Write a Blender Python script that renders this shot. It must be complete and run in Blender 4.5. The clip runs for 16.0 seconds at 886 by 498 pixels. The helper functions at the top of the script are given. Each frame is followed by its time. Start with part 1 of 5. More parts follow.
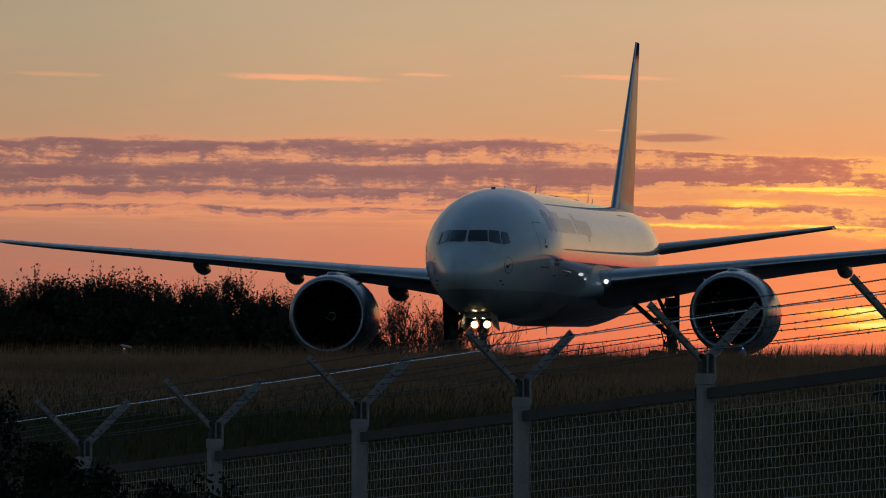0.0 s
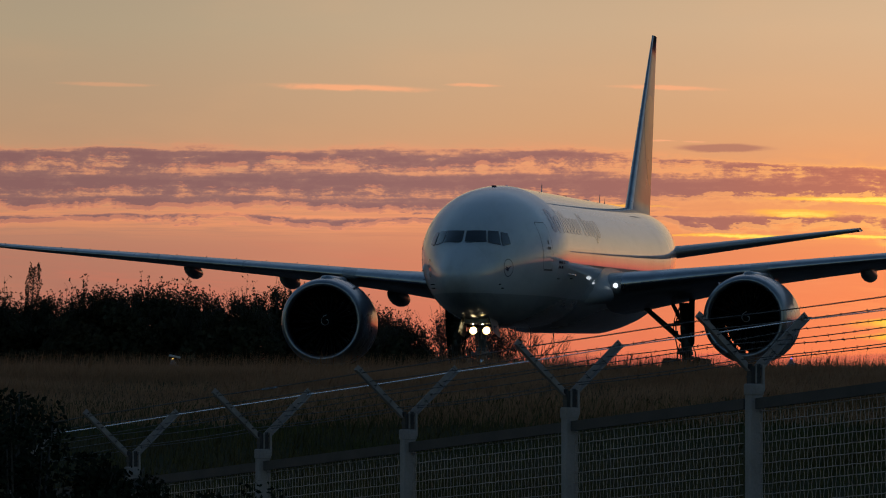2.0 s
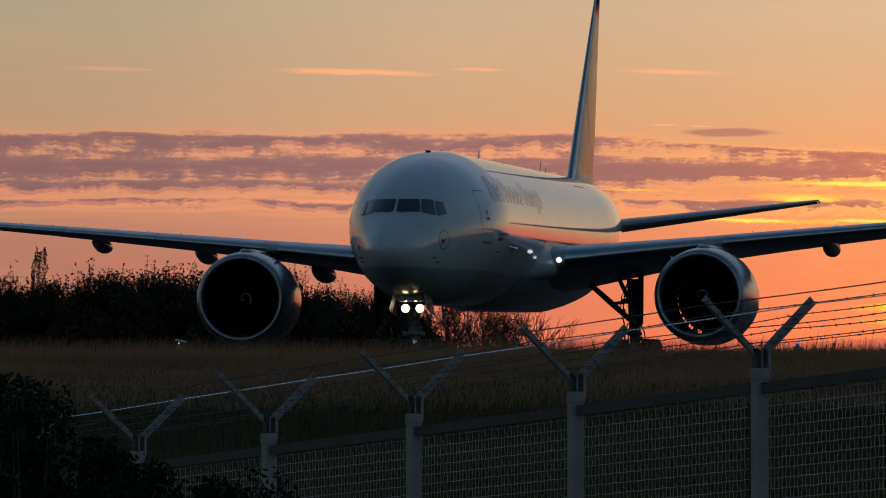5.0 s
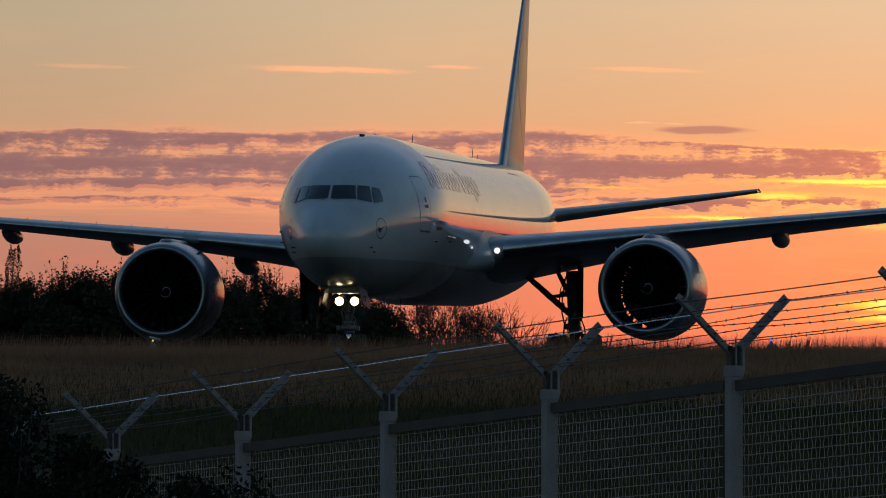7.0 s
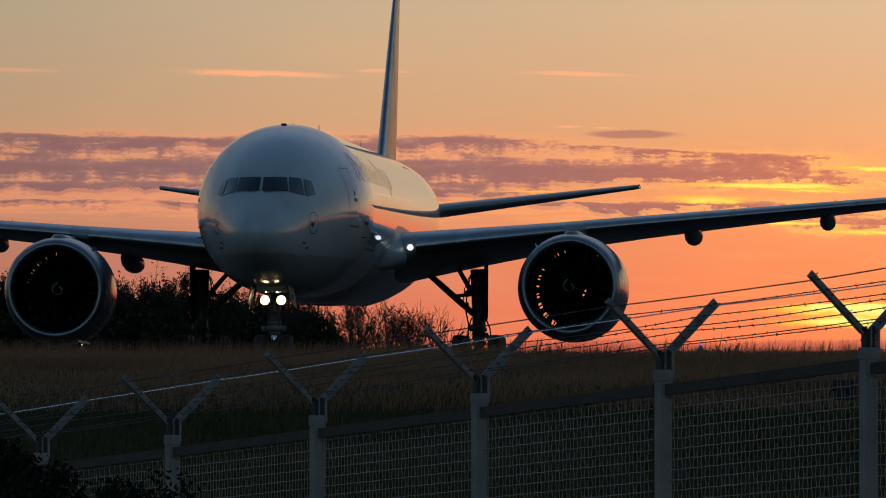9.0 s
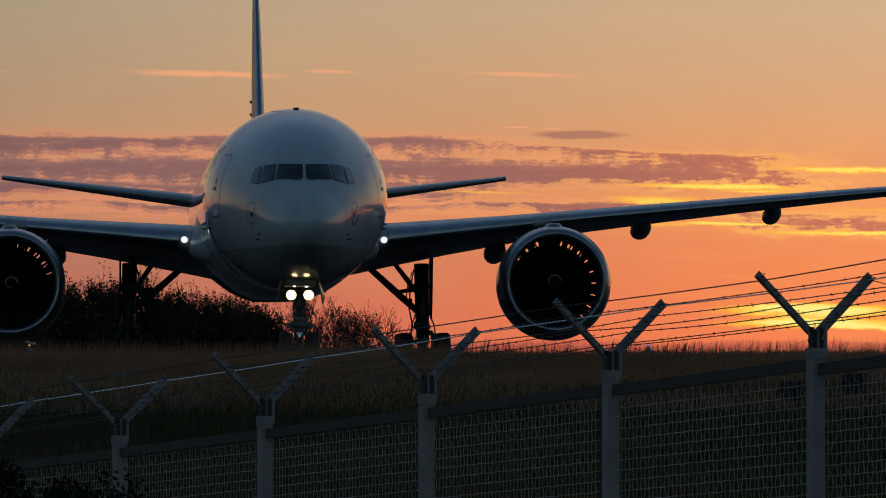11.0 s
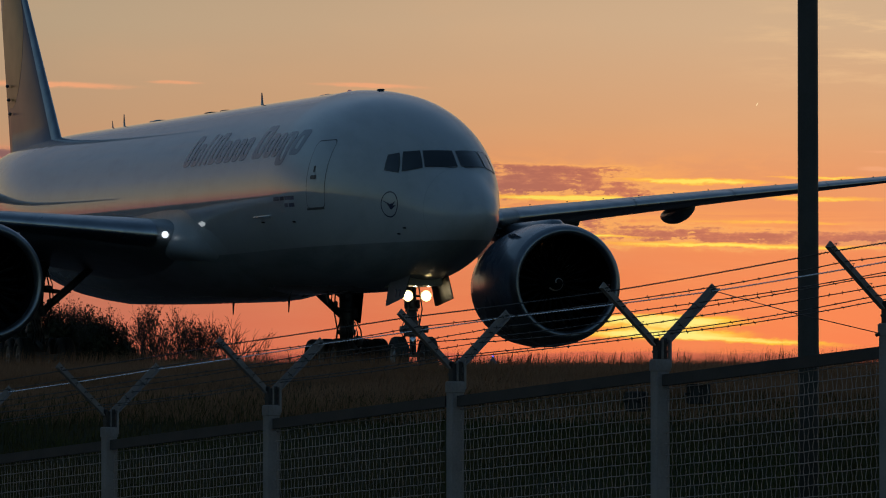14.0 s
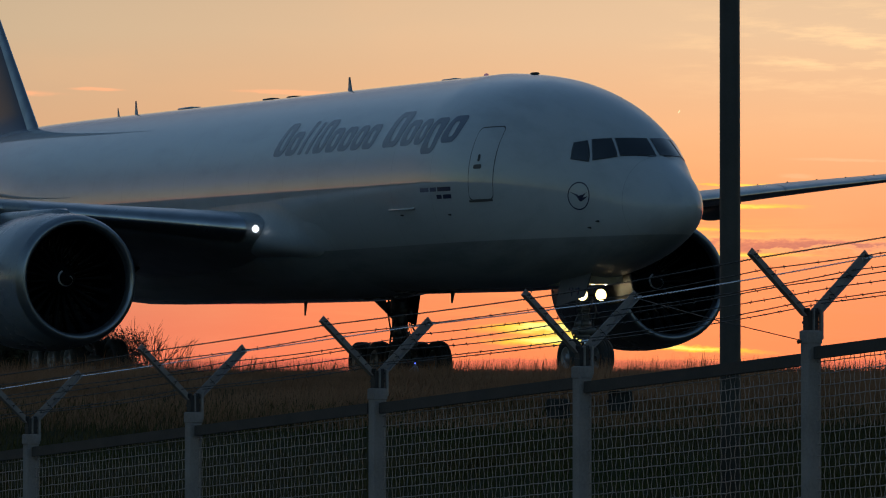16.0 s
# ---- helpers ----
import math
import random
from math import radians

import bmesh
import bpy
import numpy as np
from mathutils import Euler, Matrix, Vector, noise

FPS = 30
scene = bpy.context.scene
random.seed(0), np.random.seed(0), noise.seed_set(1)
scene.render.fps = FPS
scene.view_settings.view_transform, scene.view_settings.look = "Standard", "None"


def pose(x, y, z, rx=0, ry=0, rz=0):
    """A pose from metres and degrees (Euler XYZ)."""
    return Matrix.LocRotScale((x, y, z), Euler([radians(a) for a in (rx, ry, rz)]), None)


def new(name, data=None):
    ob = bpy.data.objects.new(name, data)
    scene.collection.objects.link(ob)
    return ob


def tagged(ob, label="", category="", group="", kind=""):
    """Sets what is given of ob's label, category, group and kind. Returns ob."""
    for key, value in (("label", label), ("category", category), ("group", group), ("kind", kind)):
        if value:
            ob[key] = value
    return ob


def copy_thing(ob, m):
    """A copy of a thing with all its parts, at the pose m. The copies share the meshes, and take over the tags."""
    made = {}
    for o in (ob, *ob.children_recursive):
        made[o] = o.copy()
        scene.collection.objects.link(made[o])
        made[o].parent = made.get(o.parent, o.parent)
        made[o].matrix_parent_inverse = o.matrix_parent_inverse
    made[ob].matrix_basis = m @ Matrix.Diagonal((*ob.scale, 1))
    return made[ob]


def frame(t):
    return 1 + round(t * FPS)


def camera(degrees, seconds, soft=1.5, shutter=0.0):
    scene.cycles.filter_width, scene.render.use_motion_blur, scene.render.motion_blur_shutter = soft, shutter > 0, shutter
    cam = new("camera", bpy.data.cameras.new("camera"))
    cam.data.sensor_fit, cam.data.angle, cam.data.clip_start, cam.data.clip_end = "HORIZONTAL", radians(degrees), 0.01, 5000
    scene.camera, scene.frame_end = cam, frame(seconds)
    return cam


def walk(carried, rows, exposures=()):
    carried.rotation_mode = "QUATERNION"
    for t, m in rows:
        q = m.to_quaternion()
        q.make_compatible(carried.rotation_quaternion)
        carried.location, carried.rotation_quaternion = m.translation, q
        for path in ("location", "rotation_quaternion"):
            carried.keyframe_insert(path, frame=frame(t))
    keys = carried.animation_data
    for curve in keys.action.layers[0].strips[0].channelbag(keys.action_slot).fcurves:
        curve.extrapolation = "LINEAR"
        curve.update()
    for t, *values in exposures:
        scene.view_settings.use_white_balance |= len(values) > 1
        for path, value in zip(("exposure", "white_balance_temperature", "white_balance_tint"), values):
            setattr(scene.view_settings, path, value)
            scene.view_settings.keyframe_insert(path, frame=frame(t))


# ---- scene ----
# ---- camera: on a tripod behind the fence, panning after the airliner ----
EYE = (0.0, 0.0, -0.85)          # world z = 0 is the taxiway's level
cam = camera(9.163, 16.0, soft=1.05)
PAN = [(0, 0.293, 1.504), (0.5, 0.135, 1.556), (1, -0.018, 1.596), (1.5, -0.124, 1.607), (2, -0.208, 1.61),
       (2.5, -0.262, 1.6), (3, -0.277, 1.572), (3.5, -0.279, 1.54), (6, -0.233, 1.423), (6.5, -0.138, 1.425),
       (7, 0.0, 1.423), (7.5, 0.127, 1.423), (8, 0.332, 1.43), (8.5, 0.534, 1.446), (9, 0.728, 1.465),
       (11.5, 1.529, 1.474), (12, 1.879, 1.502), (12.5, 2.22, 1.523), (13, 2.513, 1.553), (13.5, 2.713, 1.57),
       (14, 2.881, 1.585), (14.5, 3.042, 1.594), (15, 3.264, 1.619), (15.5, 3.458, 1.639), (16, 3.688, 1.658)]
walk(cam, [(t, pose(*EYE, 90 + tilt, 0, -pan)) for t, pan, tilt in PAN], exposures=[(0, 0.03), (3.5, 0.06), (6, 0.22), (7, 0.29), (8.5, 0.22), (9, 0.13), (12.5, -0.12), (14.5, -0.12), (16, 0.29)])

# ---- light: the sky just after sunset; the sun stands behind the cloud bank at the horizon ----
SUN_AZ = 5.5                     # degrees to the right of +y
world = bpy.data.worlds.new("dusk_sky")
scene.world = world
world.use_nodes = True
wn = world.node_tree
sky = wn.nodes.new("ShaderNodeTexSky")
sky.sky_type, sky.sun_disc = "NISHITA", False
sky.sun_elevation, sky.sun_rotation = radians(2.5), radians(SUN_AZ)
sky.air_density, sky.dust_density, sky.ozone_density = 1.0, 0.45, 2.5
bg = wn.nodes["Background"]
bg.inputs["Strength"].default_value = 0.20
wn.links.new(sky.outputs["Color"], bg.inputs["Color"])


# ---- small helpers ----
def lin(r, g, b):
    return tuple((c / 255 / 12.92 if c <= 10 else ((c / 255 + 0.055) / 1.055) ** 2.4) for c in (r, g, b)) + (1.0,)


class Nodes:
    """Short hand for a node tree."""

    def __init__(self, tree):
        self.t = tree

    def put(self, kind):
        return self.t.nodes.new(kind)

    def plug(self, v, socket):
        if isinstance(v, bpy.types.NodeSocket):
            self.t.links.new(v, socket)
        else:
            socket.default_value = v

    def m(self, op, a, b=0.0, c=0.0, clamp=False):
        n = self.put("ShaderNodeMath")
        n.operation, n.use_clamp = op, clamp
        for s, v in zip(n.inputs, (a, b, c)):
            self.plug(v, s)
        return n.outputs[0]

    def add(self, *terms):
        out = terms[0]
        for v in terms[1:]:
            out = self.m("ADD", out, v)
        return out

    def mul(self, a, b):
        return self.m("MULTIPLY", a, b)

    def step(self, v, lo, hi, a=0.0, b=1.0):
        n = self.put("ShaderNodeMapRange")
        n.interpolation_type = "SMOOTHSTEP"
        for s, w in zip(n.inputs, (v, lo, hi, a, b)):
            self.plug(w, s)
        return n.outputs[0]

    def bump_at(self, v, centre, width):
        """A smooth hill of height 1 over v."""
        d = self.m("DIVIDE", self.m("SUBTRACT", v, centre), width)
        return self.m("POWER", 2.718, self.m("MULTIPLY", self.m("MULTIPLY", d, d), -1.0))

    def vec(self, x, y, z=0.0):
        n = self.put("ShaderNodeCombineXYZ")
        for s, v in zip(n.inputs, (x, y, z)):
            self.plug(v, s)
        return n.outputs[0]

    def noise(self, vector, scale=1.0, detail=4.0, rough=0.55, warp=0.0):
        n = self.put("ShaderNodeTexNoise")
        if vector is not None:
            self.plug(vector, n.inputs["Vector"])
        n.inputs["Scale"].default_value, n.inputs["Detail"].default_value = scale, detail
        n.inputs["Roughness"].default_value, n.inputs["Distortion"].default_value = rough, warp
        return n.outputs["Fac"]

    def mix(self, f, a, b):
        n = self.put("ShaderNodeMix")
        n.data_type = "RGBA"
        self.plug(f, n.inputs[0]), self.plug(a, n.inputs[6]), self.plug(b, n.inputs[7])
        return n.outputs[2]

    def ramp(self, v, stops):
        n = self.put("ShaderNodeValToRGB")
        e = n.color_ramp.elements
        while len(e) < len(stops):
            e.new(0.5)
        for el, (p, c) in zip(e, stops):
            el.position, el.color = p, c
        self.plug(v, n.inputs[0])
        return n.outputs[0]

    def coord(self):
        n = self.put("ShaderNodeTexCoord")
        return n.outputs["Object"]

    def split(self, v):
        n = self.put("ShaderNodeSeparateXYZ")
        self.plug(v, n.inputs[0])
        return n.outputs


def material(name):
    mat = bpy.data.materials.new(name)
    mat.use_nodes = True
    n = Nodes(mat.node_tree)
    return mat, n, mat.node_tree.nodes["Principled BSDF"]


def surface(name, a, b, rough=0.6, scale=2.0, fine=40.0, metal=0.0, bump=0.15, coat=0.0, rough_var=0.15, detail=5.0, spec=0.5, island=0.0, leafy=0.0, coat_rough=0.08, coat_ior=1.5):
    """A worn surface: two tones mixed by coarse and fine noise, with uneven gloss and fine relief."""
    mat, n, bsdf = material(name)
    p = n.coord()
    big, small = n.noise(p, scale, detail), n.noise(p, fine, 3.0)
    f = n.step(n.add(n.mul(big, 0.7), n.mul(small, 0.3)), 0.35, 0.65)
    col = n.mix(f, (*a, 1), (*b, 1))
    if island:
        g = n.put("ShaderNodeNewGeometry")
        k = n.m("MULTIPLY_ADD", g.outputs["Random Per Island"], 2 * island, 1 - island)
        hsv = n.put("ShaderNodeHueSaturation")
        n.plug(k, hsv.inputs["Value"]), n.plug(col, hsv.inputs["Color"])
        col = hsv.outputs[0]
    n.plug(col, bsdf.inputs["Base Color"])
    n.plug(n.m("MULTIPLY_ADD", big, rough_var, rough - rough_var / 2), bsdf.inputs["Roughness"])
    bsdf.inputs["Metallic"].default_value = metal
    bsdf.inputs["Specular IOR Level"].default_value = spec
    bsdf.inputs["Coat Weight"].default_value = coat
    bsdf.inputs["Coat Roughness"].default_value, bsdf.inputs["Coat IOR"].default_value = coat_rough, coat_ior
    if bump:
        bn = n.put("ShaderNodeBump")
        bn.inputs["Strength"].default_value, bn.inputs["Distance"].default_value = bump, 0.01
        n.plug(small, bn.inputs["Height"]), n.plug(bn.outputs[0], bsdf.inputs["Normal"])
    if leafy:                    # thin blades and leaves let light shine through
        tr = n.put("ShaderNodeBsdfTranslucent")
        n.plug(col, tr.inputs["Color"])
        mx = n.put("ShaderNodeMixShader")
        n.plug(leafy, mx.inputs[0]), n.plug(bsdf.outputs[0], mx.inputs[1]), n.plug(tr.outputs[0], mx.inputs[2])
        n.plug(mx.outputs[0], mat.node_tree.nodes["Material Output"].inputs["Surface"])
    return mat


def glowing(name, colour, strength):
    mat, n, bsdf = material(name)
    bsdf.inputs["Base Color"].default_value = (0.8, 0.8, 0.8, 1)
    bsdf.inputs["Emission Color"].default_value = colour
    bsdf.inputs["Emission Strength"].default_value = strength
    return mat


# ---- materials ----
def airliner_paint():
    """White gloss paint above, grey below the belly line, with faint panel seams and streaks of dirt."""
    mat, n, bsdf = material("airliner_paint")
    p = n.coord()
    x, y, z = n.split(p)
    grime = n.noise(n.vec(n.mul(x, 0.35), n.mul(y, 2.0), n.mul(z, 1.2)), 1.0, 6.0, 0.6)
    fine = n.noise(p, 9.0, 4.0)
    white = n.mix(n.step(grime, 0.42, 0.72), (0.45, 0.46, 0.48, 1), (0.39, 0.40, 0.42, 1))
    grey = n.mix(n.step(grime, 0.4, 0.7), (0.30, 0.31, 0.325, 1), (0.22, 0.23, 0.24, 1))
    low = n.step(z, 3.79, 3.81)
    seam_x = n.m("LESS_THAN", n.m("FRACT", n.m("MULTIPLY_ADD", x, 0.37, 0.21)), 0.006)
    seam = n.mul(n.mul(seam_x, n.step(x, 9.0, 10.0)), 0.30)
    col = n.mix(low, grey, white)
    col = n.mix(seam, col, (0.12, 0.12, 0.13, 1))
    n.plug(col, bsdf.inputs["Base Color"])
    n.plug(n.m("MULTIPLY_ADD", fine, 0.06, 0.42), bsdf.inputs["Roughness"])
    bsdf.inputs["Specular IOR Level"].default_value = 0.15
    aft = n.step(x, 4.5, 8.8)    # the nose is duller from rain and insects than the polished barrel
    n.plug(n.m("MULTIPLY_ADD", aft, 0.50, 0.50), bsdf.inputs["Coat Weight"])
    n.plug(n.m("MULTIPLY_ADD", aft, -0.075, 0.10), bsdf.inputs["Coat Roughness"])
    bsdf.inputs["Coat IOR"].default_value = 1.7
    bn = n.put("ShaderNodeBump")
    bn.inputs["Strength"].default_value, bn.inputs["Distance"].default_value = 0.016, 0.02
    n.plug(n.noise(n.vec(n.mul(x, 0.75), n.mul(y, 0.5), n.mul(z, 0.7)), 1.0, 1.5), bn.inputs["Height"])
    n.plug(bn.outputs[0], bsdf.inputs["Normal"]), n.plug(bn.outputs[0], bsdf.inputs["Coat Normal"])
    return mat


PAINT = airliner_paint()
WING_GREY = surface("wing_grey_paint", (0.30, 0.31, 0.33), (0.22, 0.23, 0.25), 0.32, 0.8, 14.0, coat=0.2, bump=0.04)
FILLET = surface("fillet_white_paint", (0.38, 0.39, 0.41), (0.32, 0.33, 0.35), 0.36, 0.8, 14.0, bump=0.03, spec=0.3)
NACELLE = surface("nacelle_paint", (0.21, 0.225, 0.26), (0.15, 0.165, 0.20), 0.28, 0.9, 18.0, coat=0.4, bump=0.03)
BARE_METAL = surface("bare_aluminium", (0.46, 0.46, 0.47), (0.36, 0.36, 0.37), 0.30, 1.5, 30.0, metal=1.0, bump=0.03)
LIP_METAL = surface("inlet_lip_metal", (0.30, 0.31, 0.33), (0.22, 0.23, 0.25), 0.34, 1.5, 30.0, metal=0.85, bump=0.03)
TAIL_BLUE = surface("tail_blue_paint", (0.012, 0.022, 0.075), (0.018, 0.028, 0.085), 0.3, 0.6, 12.0, coat=0.0, bump=0.0, spec=0.35)
TAIL_YELLOW = surface("tail_yellow_paint", (0.26, 0.13, 0.02), (0.21, 0.105, 0.018), 0.3, 0.6, 12.0, coat=0.0, bump=0.0, spec=0.35)
MARK_BLUE = surface("marking_blue_paint", (0.032, 0.034, 0.075), (0.042, 0.044, 0.085), 0.4, 3.0, 30.0, coat=1.0, bump=0.0, spec=0.05, coat_rough=0.025, coat_ior=1.6)
BAY_LIT = surface("gear_bay_lamplit", (0.50, 0.46, 0.36), (0.36, 0.33, 0.27), 0.5, 3.0, 30.0, bump=0.1)
# nose-gear doors: backlit shade put into the grey
DOOR_SHADE_GREY = surface("gear_door_shade", (0.065, 0.065, 0.065), (0.045, 0.045, 0.048), 0.5, 1.5, 25.0, bump=0.05)
GAP_DARK = surface("panel_gap_dark", (0.05, 0.052, 0.06), (0.03, 0.032, 0.036), 0.5, 3.0, 30.0, bump=0.0)
GLASS_DARK = surface("cockpit_glass", (0.012, 0.014, 0.016), (0.02, 0.022, 0.025), 0.06, 2.0, 20.0, bump=0.0, rough_var=0.03, spec=0.8)
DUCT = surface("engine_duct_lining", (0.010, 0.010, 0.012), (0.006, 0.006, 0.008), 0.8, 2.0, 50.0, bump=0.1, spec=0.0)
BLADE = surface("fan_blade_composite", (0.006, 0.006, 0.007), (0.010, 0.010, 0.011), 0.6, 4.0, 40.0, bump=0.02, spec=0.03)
VANE = surface("guide_vane_alloy", (0.11, 0.10, 0.10), (0.07, 0.068, 0.066), 0.4, 4.0, 40.0, metal=0.3, bump=0.02)
SPIRAL = surface("spinner_white", (0.5, 0.5, 0.5), (0.42, 0.42, 0.42), 0.4, 6.0, 40.0, bump=0.0)
GEAR = surface("gear_grey_steel", (0.15, 0.15, 0.155), (0.09, 0.09, 0.094), 0.45, 4.0, 40.0, metal=0.3, bump=0.1)
CHROME = surface("oleo_chrome", (0.7, 0.7, 0.72), (0.6, 0.6, 0.62), 0.15, 4.0, 40.0, metal=1.0, bump=0.0)
TYRE = surface("tyre_rubber", (0.018, 0.018, 0.018), (0.03, 0.029, 0.028), 0.75, 6.0, 60.0, bump=0.2)
RIM = surface("wheel_rim_alloy", (0.34, 0.34, 0.35), (0.22, 0.22, 0.22), 0.4, 6.0, 40.0, metal=0.6, bump=0.05)
LAMP_WARM = glowing("taxi_lamp_glow", (1.0, 0.82, 0.5, 1), 12.0)
BLOOM_RING = glowing("lamp_bloom_glow", (1.0, 0.70, 0.24, 1), 4.0)
LAMP_SMALL = glowing("runway_turnoff_glow", (1.0, 0.85, 0.6, 1), 25.0)
LAMP_WHITE = glowing("wing_root_lamp_glow", (0.88, 0.95, 1.0, 1), 1.2)
LAMP_RED = glowing("beacon_lens", (1.0, 0.08, 0.03, 1), 0.12)
LAMP_BLUE = glowing("taxiway_blue_glow", (0.05, 0.08, 1.0, 1), 2.0)
LAMP_AMBER = glowing("guard_light_amber", (1.0, 0.5, 0.06, 1), 1.2)
# fence tones carry the dusk's warm light in their base colour
CONCRETE = surface("post_warm_tint", (0.32, 0.262, 0.25), (0.225, 0.186, 0.178), 0.75, 3.0, 60.0, bump=0.4)
GALV = surface("galvanised_warm_tint", (0.42, 0.335, 0.31), (0.27, 0.215, 0.20), 0.36, 8.0, 80.0, metal=0.5, bump=0.15)
ARM_STEEL = surface("arm_steel_warm_tint", (0.30, 0.25, 0.24), (0.22, 0.186, 0.18), 0.55, 8.0, 80.0, metal=0.25, bump=0.15)
RUSTY = surface("weathered_wire", (0.09, 0.075, 0.068), (0.05, 0.04, 0.036), 0.55, 12.0, 90.0, metal=0.5, bump=0.2)
RAZOR = surface("galvanised_coil_wire", (0.97, 0.90, 0.85), (0.90, 0.83, 0.79), 0.24, 10.0, 90.0, metal=1.0, bump=0.0)
RAIL = surface("dark_rail_paint", (0.038, 0.029, 0.030), (0.025, 0.020, 0.021), 0.6, 4.0, 50.0, bump=0.2)
POLE = surface("lamp_pole_paint", (0.055, 0.048, 0.046), (0.036, 0.032, 0.031), 0.6, 2.0, 40.0, bump=0.15)
ASPHALT = surface("taxiway_asphalt", (0.05, 0.05, 0.052), (0.035, 0.035, 0.037), 0.95, 0.4, 30.0, bump=0.4, spec=0.05)
SOIL = surface("meadow_soil", (0.07, 0.056, 0.036), (0.045, 0.046, 0.026), 0.95, 0.15, 6.0, bump=0.6, spec=0.0)
DRY_GRASS = surface("dry_grass", (0.37, 0.205, 0.120), (0.215, 0.12, 0.068), 0.9, 0.12, 3.0, bump=0.0, island=0.16, spec=0.03, leafy=0.5)
GREEN_GRASS = surface("green_grass", (0.056, 0.060, 0.020), (0.085, 0.064, 0.030), 0.9, 0.2, 3.0, bump=0.0, island=0.4, spec=0.03, leafy=0.35)
LEAF = surface("bush_leaf", (0.040, 0.040, 0.024), (0.052, 0.045, 0.028), 0.9, 0.5, 8.0, bump=0.0, island=0.3, spec=0.02, leafy=0.05)
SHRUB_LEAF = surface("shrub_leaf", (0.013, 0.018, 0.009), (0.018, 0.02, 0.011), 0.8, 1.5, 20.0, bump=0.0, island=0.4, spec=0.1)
BARK = surface("bark", (0.06, 0.048, 0.038), (0.035, 0.03, 0.025), 0.9, 2.0, 20.0, bump=0.5)
GLOW_BLOCK = surface("unseen_ridge", (0.06, 0.055, 0.05), (0.05, 0.045, 0.04), 0.95, 0.01, 0.1, bump=0.0)


# ---- geometry helpers ----
def mesh_of(name, verts, faces, mats, smooth=True, slots=None):
    me = bpy.data.meshes.new(name)
    me.from_pydata([tuple(v) for v in verts], [], [tuple(f) for f in faces])
    for mat in mats if isinstance(mats, (list, tuple)) else [mats]:
        me.materials.append(mat)
    if smooth:
        me.polygons.foreach_set("use_smooth", [True] * len(me.polygons))
    if slots is not None:
        me.polygons.foreach_set("material_index", slots)
    me.update()
    return me


def solid(name, verts, faces, mats, parent=None, label="", smooth=True, at=None, slots=None):
    """One mesh object, under a thing or a part where one is given."""
    ob = new(name, mesh_of(name, verts, faces, mats, smooth, slots))
    if parent is not None:
        ob.parent = parent
    if at is not None:
        ob.matrix_basis = at
    return tagged(ob, label)


